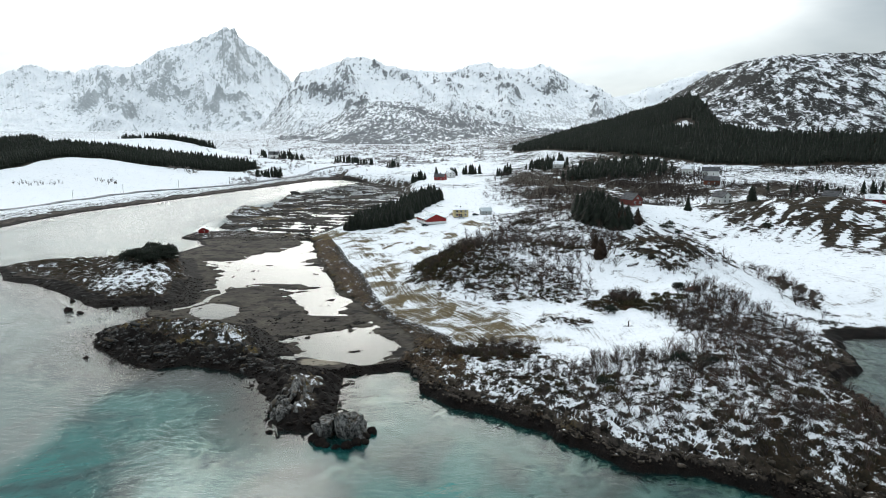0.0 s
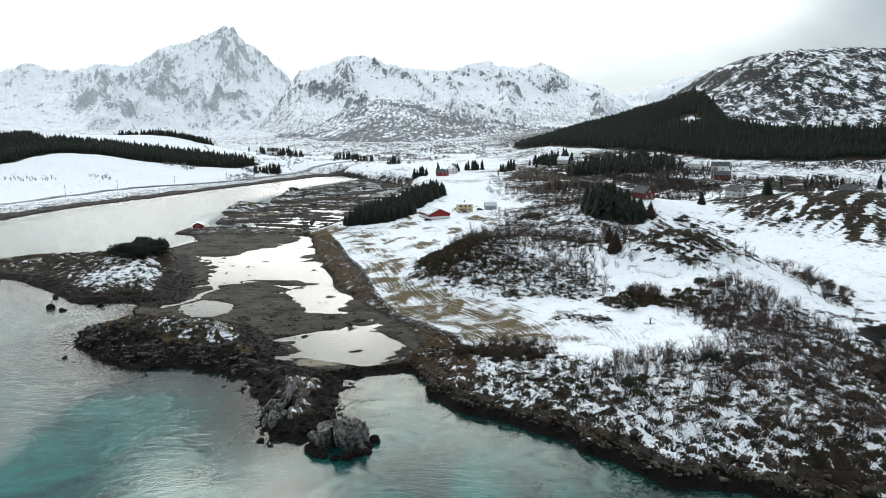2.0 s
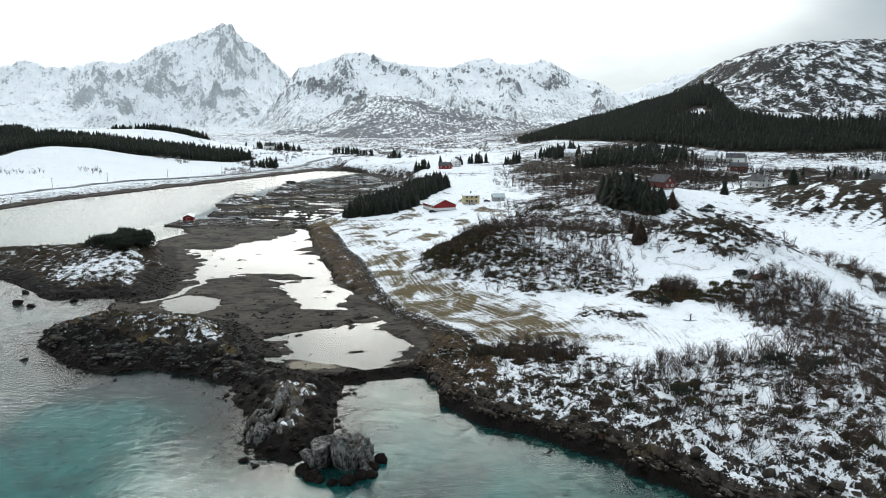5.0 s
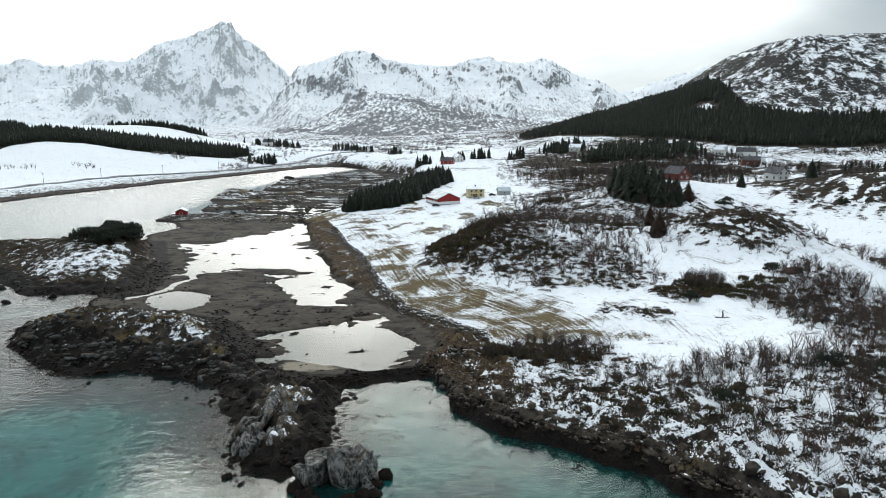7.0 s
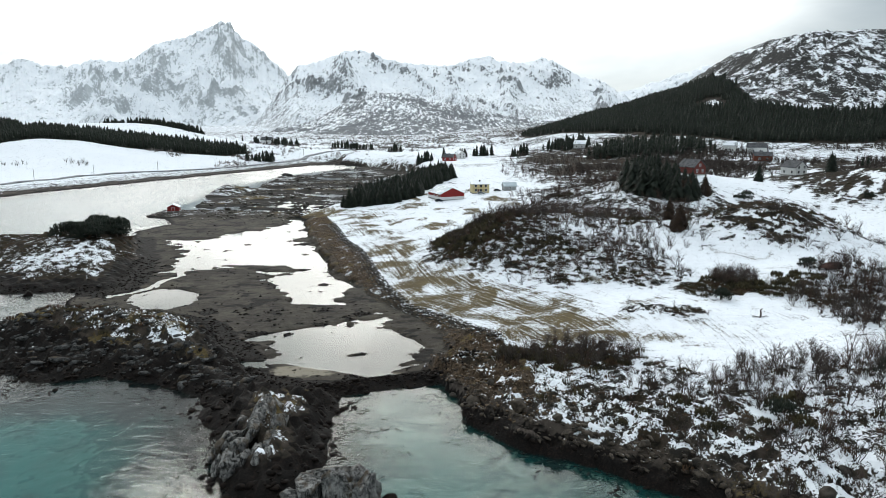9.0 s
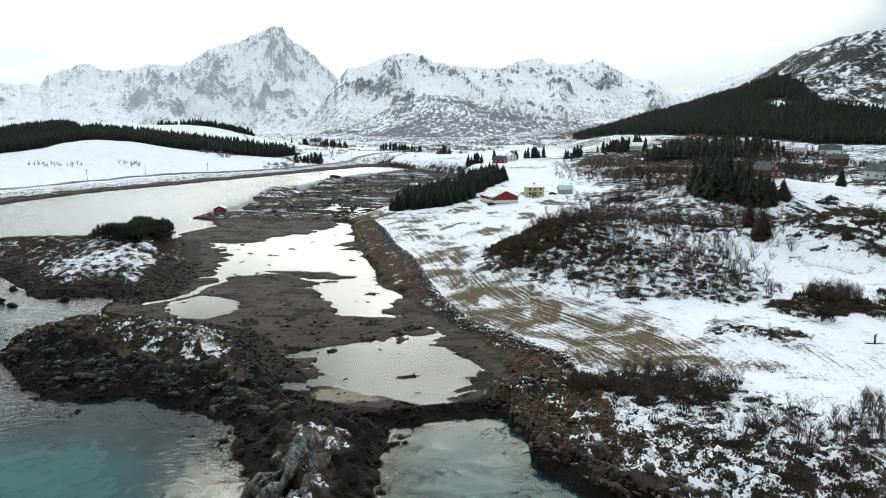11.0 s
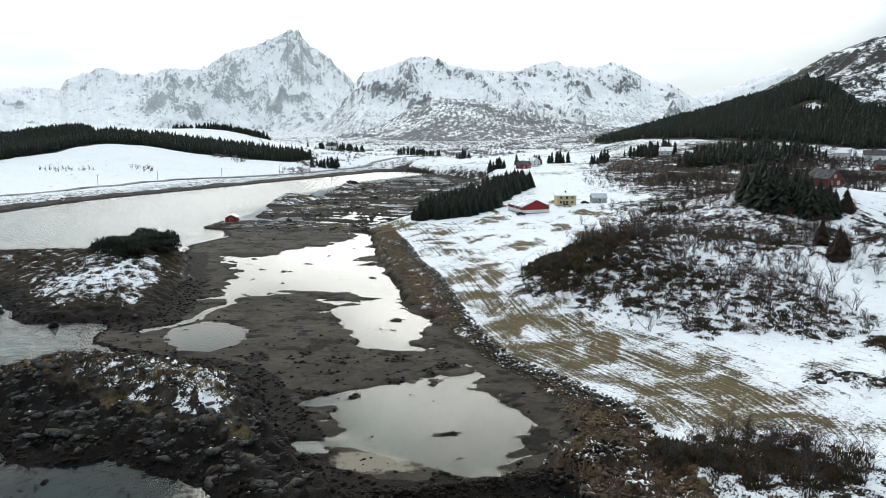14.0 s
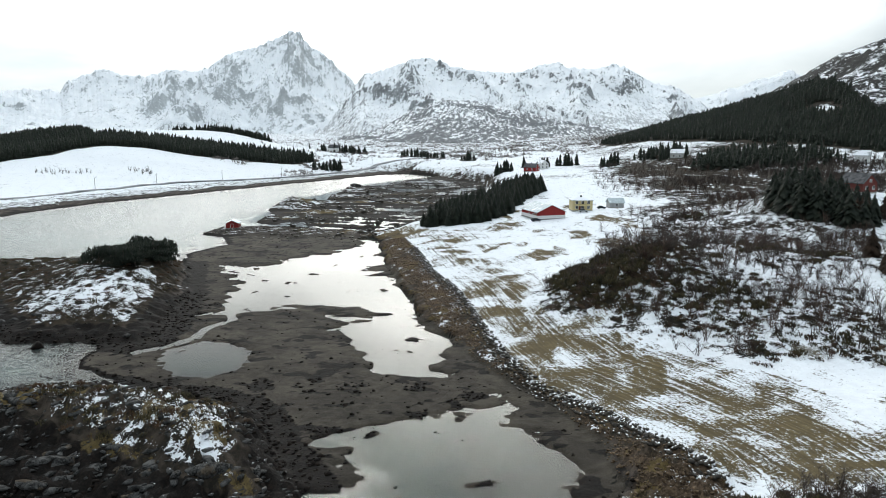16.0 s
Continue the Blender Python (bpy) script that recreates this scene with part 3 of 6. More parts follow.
    z_sker = 1.5 * (1 - np.exp(-np.maximum(sker, 0) / 3)) + sum(bump_at(x, y, *k) for k in SKERRY_TOPS) * smooth(sker, 0, 9) + smooth(sker, -1, 4) * (1.9 * (strata - 0.2) + 1.3 * (rough - 0.3) + 0.7 * fine)
    z = np.maximum(z, np.where(sker > 0, z_sker, np.maximum(sker * 0.10, -6) - 0.15 + 0.42 * fine + 0.15 * rough))
    z_hut = 1.1 * (1 - np.exp(-np.maximum(hut, 0) / 4)) + bump_at(x, y, -149, 424, 0.9, 12, 9) + 0.4 * (rough - 0.2) * smooth(hut, 0, 5)
    z = np.maximum(z, np.where(hut > 0, z_hut, -5))

    # tide flat with its pools
    z_flat = 0.30 + 0.16 * fbm(x / 14, y / 14, 3, 51) + 0.10 * fine + np.clip(flat - 2, 0, 1) * 0.02
    z = np.maximum(z, np.where(flat > 0, z_flat, np.maximum(flat * 0.12, -6) - 0.1))
    hx, hy = x + 11 * fbm(x / 15, y / 9, 5, 71, 0.62) + 1.0 * fine, y + 11 * fbm(x / 16, y / 10, 5, 81, 0.62)
    pool = np.maximum.reduce([inside(hx, hy, p) for p in (POOL_NEAR, POOL_MIDDLE, POOL_FAR)] + [inside(x + 2 * fine, y + fine, POOL_SMALL), 1.5 - np.abs(along(x + 2.5 * fbm(x / 7, y / 7, 3, 72), y, RIVULET)[0])])
    in_pool = smooth(pool, -1.5, 2.0)
    bed = -0.32 + 0.06 * fine + 0.55 * smooth(fbm(x / 11, y / 7, 4, 55, 0.6), 0.26, 0.48)
    calm = (flat > -3) & (z < 1.2)
    z = np.where(calm, z * (1 - in_pool) + bed * in_pool, z)
    d_cause, _ = along(x, y, CAUSEWAY)
    z = np.maximum(z, 1.35 - np.abs(d_cause) * 0.42 + 0.35 * (rough - 0.3) + 0.3 * fine - 3 * smooth(x, 4, 14) - 3 * smooth(x, -26, -34))

    # far shore
    z_far = 2.2 * (1 - np.exp(-np.maximum(far, 0) / 7)) + 0.045 * np.clip(far - 12, 0, 110) + 0.012 * np.clip(y - 600, 0, 2600) * smooth(far, 0, 150)
    z_far = z_far + bump_at(x, y, -445, 790, 21, 120, 105) * smooth(far, 20, 90) + bump_at(x, y, -560, 1000, 36, 230, 120) + bump_at(x, y, -440, 1075, 13, 80, 60) + 1.2 * roll * smooth(far, 10, 60)
    z = np.where(far > -60, np.maximum(z, np.where(far > 0, z_far, far * 0.12)), z)
    z = np.maximum(z, -6 + 0.8 * roll)

    # cover
    wall_d, wall_s = along(x, y, FIELD_WALL)
    field = (main > 0) & (y < 440) & (wall_d > 0)
    patch = fbm(x / 20, y / 26, 3, 16)
    band = np.exp(-((wall_d - 13 - 5 * patch) / 11) ** 2) * smooth(y, 425, 385) * smooth(y, 186, 204)
    wide = np.exp(-((wall_d - 18) / 26) ** 2) * smooth(y, 330, 270) * smooth(y, 184, 200)
    grass = np.where(field, np.clip(0.58 * band * (1 + 1.4 * patch) + 0.28 * wide + 0.11 * smooth(y, 330, 250), 0, 0.70), 0) * (1 - heath)
    grass = np.maximum(grass, np.where((main > 0) & (y > 330) & (y < 470) & (x < 34), smooth(fbm(x / 14, y / 30, 4, 19, 0.55), -0.05, 0.3) * 0.72, 0))
    scree = smooth(main, 0.5, 2.5) * smooth(wall_d, 0.8, -0.6) * smooth(y, 425, 400) * smooth(y, 166, 176) * (x < 17)
    weed = np.maximum.reduce([smooth(z, 1.9 + 0.6 * fine + 1.4 * (sker > -4) + 0.8 * (main > -4), 1.0 + 1.2 * (sker > -4) + 0.8 * (main > -4)) * ((flat < 1) | (sker > -4) | (isle > -4)) * (y < 345),
                              smooth(z, 1.1 + 0.4 * fine, 0.5) * (flat < 2) * (y >= 345) * (y < 900),
                              smooth(np.abs(d_cause), 5, 3) * (x < 3) * smooth(x, -36, -30),
                              smooth(flat, 5, 0) * smooth(-flat, 6, 0) * smooth(y, 215, 200) * (sker > -6)])
    weed = np.maximum(weed, smooth(isle, -8, -3) * smooth(isle, 10 + 4 * fine, 5) * smooth(y, 300, 280))
    weed = np.maximum(weed, 0.9 * smooth(flat, 1, 3) * smooth(fbm(x / 9, y / 6, 5, 57, 0.65), 0.04, 0.20) * (z < 0.6))
    dark_side = smooth(186 - (x + 40) * 0.37 - y + 2.5 * fine, -1, 3) * smooth(sker, -2, 0) * (x < -31)
    weed = np.maximum(weed, dark_side)
    bank = (main > 0.3) & (x < 17) & (y > 174) & (y < 425)
    weed = np.where(bank, weed * smooth(z, 0.9, 0.5), weed)
    weed = weed * np.where((far > -2) & (far > main), 0.85, 1)
    mud = smooth(flat, -1, 1.5) * (z < 0.95)
    mud = np.maximum(mud, marsh * smooth(z, 0.55, 0.25))
    snow = 0.90 - 0.06 * smooth(y, 235, 300)
    snow = snow - 0.44 * heath - (0.68 - 0.40 * smooth(y, 206, 196)) * scree
    snow = np.where((main > 0) & (y < 215) & (wall_d > -40), snow - 0.14 * smooth(main, 26, 6) - (0.40 + 0.15 * smooth(x, 14, 24)) * smooth(main, 6.5, 2), snow)
    snow = snow - 1.5 * weed - 1.5 * mud
    snow = np.where((isle > 0) & (isle > main), 0.22 + 0.42 * np.exp(-((x + 122) / 22) ** 2 - ((y - 280) / 18) ** 2) - 1.4 * weed, snow)
    snow = np.where((sker > -3) & (sker > main), 0.40 + 0.14 * fbm(x / 7, y / 5, 3, 28) + 0.30 * np.exp(-((x + 53) / 7) ** 2 - ((y - 202) / 6) ** 2) - 1.4 * weed, snow)
    snow = np.where(hut > 0, np.minimum(snow, 0.28), snow)
    snow = np.where(marsh > 0.5, 0.06 + 0.36 * smooth(z, 0.5, 1.5) - mud, snow)
    bands = np.where(x > 142, fbm((x * 0.78 - y * 0.62) / 7, (y * 0.78 + x * 0.62) / 40, 4, 9, 0.6, True), fbm((x * 0.86 + y * 0.5) / 6, (y * 0.86 - x * 0.5) / 30, 4, 9, 0.6, True))
    snow = snow - heath * smooth(x, 84, 100) * smooth(y, 235, 255) * (2.2 * (bands - 0.45 + 0.09 * smooth(x, 135, 150))) + 0.05 * heath * smooth(x, 84, 100) * smooth(y, 235, 255)
    snow = np.where((far > 0) & (far > main) & (y < 900), snow - 1.0 * smooth(far + 9 * fbm(x / 16, y / 22, 4, 27, 0.6), 14, 5) - 0.30 * smooth(far, 60, 20), snow)
    crag_x, crag_y = x + 14 * fbm(x / 30, y / 30, 4, 92, 0.6), y + 22 * fbm(x / 30, y / 40, 4, 93, 0.6)
    rocky_top = smooth(inside(crag_x, crag_y, CRAG), -5, 5)
    open_wood = np.exp(-((x - CLEARING[0]) / CLEARING[2]) ** 4 - ((y - CLEARING[1]) / CLEARING[3]) ** 4)
    under_trees = np.maximum(smooth(inside(x, y, HILL_WOOD), -6, 4), smooth(inside(x, y, WEST_WOOD), -4, 4)) * (1 - open_wood) * (1 - rocky_top)
    snow = np.where(y > 480, snow - 0.20 * smooth(x, 20, 120) * smooth(y, 480, 560), snow)
    snow = snow - 0.17 * rocky_top - 1.6 * under_trees
    shelf = smooth(y, 430, 520) * smooth(fbm(x / 60, y / 60, 4, 25), -0.1, 0.35) * smooth(x, -140 - 0.9 * np.clip(y - 900, 0, 400), -110 - 0.9 * np.clip(y - 900, 0, 400))
    shelf = np.maximum(shelf, 0.8 * smooth(y, 1080, 1250))
    moor = smooth(x, 26, 60) * smooth(x, 250, 190) * smooth(y, 395, 440) * smooth(y, 800, 720) * smooth(fbm(x / 32, y / 45, 4, 26, 0.6), -0.25, 0.12)
    snow = snow - 0.32 * moor
    heath2 = np.maximum.reduce([heath, moor * 0.8, smooth(sker, 0, 4) * 0.55, smooth(isle, 0, 5) * 0.9 * smooth(z, 1.4, 2.6), shelf * 0.9 * (1 - rocky_top), under_trees, scree * 0.7, marsh * 0.8])
    snow = snow - 0.22 * shelf
    grass = np.maximum(grass, smooth(sker, 4, 9) * smooth(fbm(x / 12, y / 6, 5, 29, 0.6), -0.25, 0.25) * 0.72 * (1 - dark_side))
    grass = np.maximum(grass, marsh * smooth(y, 640, 560) * smooth(z, 0.35, 0.6) * smooth(fbm(x / 20, y / 30, 4, 62), -0.05, 0.3) * 0.5)
    grass = np.maximum(grass, scree * smooth(fbm(x / 6, y / 6, 3, 39), 0.05, 0.35) * 0.6)
    shoal = np.exp(-((x + 27) / 8) ** 2 - ((y - 189.5) / 4.5) ** 2) * 0.85 + np.exp(-((x + 10) / 7) ** 2 - ((y - 188.5) / 3) ** 2) * 0.6
    weed = weed * (1 - smooth(shoal, 0.3, 0.6) * (np.abs(d_cause) > 3))
    return z, dict(snow=snow, gravel=scree * smooth(fbm(x / 8, y / 8, 4, 73), -0.4, 0.2) * 0.9, shoal=shoal * (z < 0.9), heath=heath2, grass=grass, mud=mud, weed=np.clip(weed, 0, 1), crag=rocky_top, off_wall=wall_d, by_wall=wall_s,
                   kelp=smooth(z, -3.6, -0.8) * (0.50 + 0.22 * smooth(x, -4, -16)) * smooth(y, 420, 330) * smooth(flat, 3, 0))


def height_at(px, py):
    z, _ = terrain(np.array([float(px)]), np.array([float(py)]))
    return float(z[0])


def heights(points):
    a = np.array(points, float).reshape(-1, 2)
    return terrain(a[:, 0], a[:, 1])


def grid_lines(lo, hi, c0, c1, step, grow_lo, grow_hi):
    core = list(np.arange(c0, c1 + step / 2, step))
    d, v = step, core[-1]
    while v < hi:
        d *= grow_hi
        v += d
        core.append(v)
    d, v, low = step, c0, []
    while v > lo:
        d *= grow_lo
        v -= d
        low.append(v)
    return np.array(low[::-1] + core)


def sheet(name, xs, ys, z, keep=None):
    """A mesh of quads on a grid of lines."""
    nx, ny = len(xs), len(ys)
    gx, gy = np.meshgrid(xs, ys)
    co = np.stack([gx, gy, z], -1).reshape(-1, 3)
    i, j = np.meshgrid(np.arange(nx - 1), np.arange(ny - 1))
    a = (j * nx + i).reshape(-1)
    quads = np.stack([a, a + 1, a + nx + 1, a + nx], -1)
    if keep is not None:
        quads = quads[keep.reshape(-1)]
    me = bpy.data.meshes.new(name)
    me.vertices.add(len(co))
    me.vertices.foreach_set("co", co.astype(np.float32).ravel())
    me.loops.add(len(quads) * 4)
    me.loops.foreach_set("vertex_index", quads.astype(np.int32).ravel())
    me.polygons.add(len(quads))
    me.polygons.foreach_set("loop_start", np.arange(0, len(quads) * 4, 4, dtype=np.int32))
    me.polygons.foreach_set("use_smooth", np.ones(len(quads), bool))
    me.update(calc_edges=True)
    return me


def give(me, name, values):
    me.attributes.new(name, "FLOAT", "POINT").data.foreach_set("value", np.asarray(values, np.float32).ravel())


XS = grid_lines(-2600, 2600, -118, 122, 0.6, 1.03, 1.03)
YS = grid_lines(-700, 3100, 120, 285, 0.6, 1.09, 1.013)
GX, GY = np.meshgrid(XS, YS)
GZ, COVER = terrain(GX, GY)
ground_mesh = sheet("ground", XS, YS, GZ)
for cover_name, cover in COVER.items():
    give(ground_mesh, cover_name, cover)
ground_mesh.materials.append(GROUND)
ground = tagged(new("ground", ground_mesh), "snow-patched coast with heath, dry grass, mud flat and dark weedy shore", "ground", kind="structure")

WX = grid_lines(-2600, 2600, -130, 130, 1.2, 1.04, 1.04)
WY = grid_lines(-700, 1100, 60, 300, 1.2, 1.09, 1.02)
WGX, WGY = np.meshgrid(WX, WY)
WZ, WCOVER = terrain(WGX, WGY)
wet = WZ < 0.25
cell = wet[:-1, :-1] | wet[1:, :-1] | wet[:-1, 1:] | wet[1:, 1:]
water_mesh = sheet("water", WX, WY, np.zeros(WZ.shape), cell)
give(water_mesh, "depth", np.clip(-WZ, 0, 12))
give(water_mesh, "still", np.clip(WCOVER["mud"], 0, 1))
lee = WGX + 5 * fbm(WGX / 30, WGY / 30, 4, 65)
give(water_mesh, "ruffle", np.maximum.reduce([smooth(lee, -73, -84), smooth(WGY, 225, 245), smooth(WGX, 106, 118)]))
water_mesh.materials.append(WATER)
water = tagged(new("water", water_mesh), "calm teal fjord water and shallow tide pools mirroring the clouds", "water", kind="structure")


# ---- mountains ----
def ridge_noise(x, y, octaves, seed, gain=0.5):
    """Sharp branching ridges: each finer octave is strongest on the ridges of the one before."""
    total, amp, weight, norm = 0.0, 1.0, 1.0, 0.0
    for i in range(octaves):
        n = (1 - np.minimum(np.abs(perlin(x, y, seed + i)) * 1.9, 1)) ** 2 * weight
        total, norm = total + amp * n, norm + amp
        weight, amp = np.clip(n * 1.6, 0.15, 1), amp * gain
        x, y = x * 2.1 + 3.3, y * 2.1 - 1.7
    return total / norm


def mountain_range(name, crest, foot, peak, back, columns, rows, mat, label, seed, rugged, eye=(15.0, -5.0, 71.0), curve=1.2, spur=0.52, width=560.0):
    """A range seen over the valley: crest points are (degrees right of north, degrees above level) as they rise from the valley mouth."""
    az = np.linspace(crest[0][0], crest[-1][0], columns)
    el = np.interp(az, [c[0] for c in crest], [c[1] for c in crest])
    top = eye[2] + peak * np.tan(np.radians(el))
    crag = fbm(az / 0.9, az * 0 + seed, 5, seed, 0.6)
    top = top + (crag + 0.45 * fbm(az / 0.4, az * 0 + seed, 4, seed + 1, 0.6, True) - 0.1) * rugged * peak * 0.0034
    u = np.concatenate([np.linspace(0, 1, rows), np.linspace(1.03, 1.0 + back, 8)])
    A, U = np.meshgrid(az, u)
    T = np.meshgrid(top, u)[0]
    r = foot + (peak - foot) * U
    px, py = r * np.sin(np.radians(A)), r * np.cos(np.radians(A))
    wx, wy = 0.5 * fbm(px / 500, py / 500, 3, seed + 3), 0.5 * fbm(px / 500, py / 500, 3, seed + 4)
    up = np.clip(U, 0, 1)
    ribs = ridge_noise(px / width + wx + 0.9 * up, py / (width * 2.2) + wy, 7, seed + 5, 0.5)
    z = 8 + (T - 8) * up ** curve
    shape = np.clip(up * (1 - up) * 4, 0, 1) ** 0.7
    z = z + shape * (T - 8) * spur * (ribs - 0.35)
    z = z + (1 - smooth(up, 0.96, 1.0) * 0.7) * up ** 0.7 * 15 * rugged * (ridge_noise(px / 70 + wx, py / 110 + wy, 4, seed + 13, 0.6) - 0.3)
    z = np.where(U > 1, T - (U - 1) * peak * 0.55, z)
    nx, ny = A.shape[1], A.shape[0]
    me = sheet(name, np.arange(nx), np.arange(ny), z)
    co = np.stack([px + eye[0], py + eye[1], z], -1).reshape(-1, 3)
    me.vertices.foreach_set("co", co.astype(np.float32).ravel())
    me.update()
    me.materials.append(mat)
    return tagged(new(name, me), label, "mountain", kind="structure")


def sky_line(points, yaw=1.4, pitch=-10.43, half=33.0):
    """Directions of crest points noted as thousandths of the view's width and height from its centre (right, up), at the valley mouth."""
    f, rows = 0.5 / math.tan(radians(half)), []
    for x, y in points:
        sx, sy = x / 1000.0, y / 1000.0
        c, s = math.cos(radians(pitch)), math.sin(radians(pitch))
        fy, fz = f * c - sy * s, f * s + sy * c
        rows.append((math.degrees(math.atan2(sx, fy)) - yaw, math.degrees(math.atan2(fz, math.hypot(sx, fy)))))
    return rows


# far rock colour lightened to stand for distance haze; the air itself is clear
HAZED_ROCK = dict(rock_a=(0.44, 0.46, 0.47), rock_b=(0.60, 0.62, 0.63))
M_WEST = mountain_material("hazed_west_peaks", 0.49, 0.62, wood=0.15, twig=(0.42, 0.44, 0.45), **HAZED_ROCK)
# rock and twig tones of these nearer slopes carry a weaker painted haze
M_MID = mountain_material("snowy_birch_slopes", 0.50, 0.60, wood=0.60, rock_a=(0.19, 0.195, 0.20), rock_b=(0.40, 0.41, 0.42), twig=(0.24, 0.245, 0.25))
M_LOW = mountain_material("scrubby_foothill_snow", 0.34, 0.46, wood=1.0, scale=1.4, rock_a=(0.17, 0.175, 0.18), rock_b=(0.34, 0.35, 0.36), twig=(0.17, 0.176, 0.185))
M_EAST = mountain_material("far_white_peaks", 0.40, 0.60, wood=0.0, **HAZED_ROCK)

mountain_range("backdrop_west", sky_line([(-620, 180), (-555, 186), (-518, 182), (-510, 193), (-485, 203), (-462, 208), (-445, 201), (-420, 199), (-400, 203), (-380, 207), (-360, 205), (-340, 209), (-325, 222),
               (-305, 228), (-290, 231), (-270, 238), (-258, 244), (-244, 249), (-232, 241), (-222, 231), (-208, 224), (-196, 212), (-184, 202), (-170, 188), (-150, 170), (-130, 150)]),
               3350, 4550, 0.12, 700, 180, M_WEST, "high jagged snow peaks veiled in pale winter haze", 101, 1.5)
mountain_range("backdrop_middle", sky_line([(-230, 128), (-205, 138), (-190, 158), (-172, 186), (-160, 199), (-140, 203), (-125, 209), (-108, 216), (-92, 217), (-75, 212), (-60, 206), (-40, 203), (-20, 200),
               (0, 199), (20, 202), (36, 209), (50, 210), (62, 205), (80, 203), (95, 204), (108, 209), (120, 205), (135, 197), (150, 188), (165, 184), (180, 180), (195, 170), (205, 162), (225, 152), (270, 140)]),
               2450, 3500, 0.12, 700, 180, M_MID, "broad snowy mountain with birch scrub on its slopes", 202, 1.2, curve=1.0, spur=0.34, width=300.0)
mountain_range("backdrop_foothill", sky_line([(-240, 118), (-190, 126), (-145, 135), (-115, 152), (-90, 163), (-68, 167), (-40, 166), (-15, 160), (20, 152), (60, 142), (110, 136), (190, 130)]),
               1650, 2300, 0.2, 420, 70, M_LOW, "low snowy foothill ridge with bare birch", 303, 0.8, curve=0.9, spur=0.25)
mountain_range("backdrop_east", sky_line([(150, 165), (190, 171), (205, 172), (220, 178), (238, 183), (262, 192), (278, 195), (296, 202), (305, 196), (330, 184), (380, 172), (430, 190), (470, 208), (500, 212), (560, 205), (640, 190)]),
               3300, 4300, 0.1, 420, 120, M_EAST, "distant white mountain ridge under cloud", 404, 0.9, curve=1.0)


# ---- mesh helpers ----
def raw_mesh(name, verts, tris, mat, flat=True):
    me = bpy.data.meshes.new(name)
    verts, tris = np.asarray(verts, np.float32), np.asarray(tris, np.int32)
    me.vertices.add(len(verts))
    me.vertices.foreach_set("co", verts.ravel())
    me.loops.add(len(tris) * 3)
    me.loops.foreach_set("vertex_index", tris.ravel())
    me.polygons.add(len(tris))
    me.polygons.foreach_set("loop_start", np.arange(0, len(tris) * 3, 3, dtype=np.int32))
    if not flat:
        me.polygons.foreach_set("use_smooth", np.ones(len(tris), bool))
    me.update(calc_edges=True)
    me.materials.append(mat)
    return me


def part(name, me, parent, label=""):
    ob = new(name, me)
    ob.parent = parent
    return tagged(ob, label)


def part_bm(name, bm, mat, parent, label=""):
    me = bpy.data.meshes.new(name)
    bm.to_mesh(me)
    bm.free()
    me.materials.append(mat)
    return part(name, me, parent, label)


def spread(name, template, places, mat, label, category, flat=True):
    """Many of one template joined into one mesh: places are rows of x, y, z, size, turn, tall."""
    v, t = template
    p = np.asarray(places, float)
    c, s = np.cos(p[:, 4])[:, None], np.sin(p[:, 4])[:, None]
    x = (v[None, :, 0] * c - v[None, :, 1] * s) * p[:, 3:4] + p[:, 0:1]
    y = (v[None, :, 0] * s + v[None, :, 1] * c) * p[:, 3:4] + p[:, 1:2]
    z = v[None, :, 2] * (p[:, 3] * p[:, 5])[:, None] + p[:, 2:3]
    verts = np.stack([x, y, z], -1).reshape(-1, 3)
    tris = (t[None] + (np.arange(len(p)) * len(v))[:, None, None]).reshape(-1, 3)
    return verts, tris


def stuff(name, parts, mat, label, category, flat=True):
    base, vs, ts = 0, [], []
    for v, t in parts:
        vs.append(v)
        ts.append(t + base)
        base += len(v)
    ob = new(name, raw_mesh(name, np.concatenate(vs), np.concatenate(ts), mat, flat))
    return tagged(ob, label, category, kind="stuff")


def spikes(segments, sides=3, pointed=False):
    """Tapered sticks from rows of p0, p1, r0, r1."""
    vs, ts, n = [], [], 0
    for p0, p1, r0, r1 in segments:
        a = np.array(p1, float) - p0
        a /= np.linalg.norm(a) + 1e-9
        u = np.cross(a, (0.31, 0.77, 0.11))
        u /= np.linalg.norm(u) + 1e-9
        w = np.cross(a, u)
        ring = [math.cos(k * 2 * math.pi / sides) * u + math.sin(k * 2 * math.pi / sides) * w for k in range(sides)]
        vs += [p0 + r0 * q for q in ring]
        if pointed:
            vs.append(np.array(p1, float))
            ts += [(n + k, n + (k + 1) % sides, n + sides) for k in range(sides)]
            n += sides + 1
        else:
            vs += [p1 + r1 * q for q in ring]
            for k in range(sides):
                a0, b0 = n + k, n + (k + 1) % sides
                ts += [(a0, b0, b0 + sides), (a0, b0 + sides, a0 + sides)]
            n += 2 * sides
    return np.array(vs), np.array(ts)


def joined(*pieces):
    base, vs, ts = 0, [], []
    for v, t in pieces:
        vs.append(v)
        ts.append(t + base)
        base += len(v)
    return np.concatenate(vs), np.concatenate(ts)


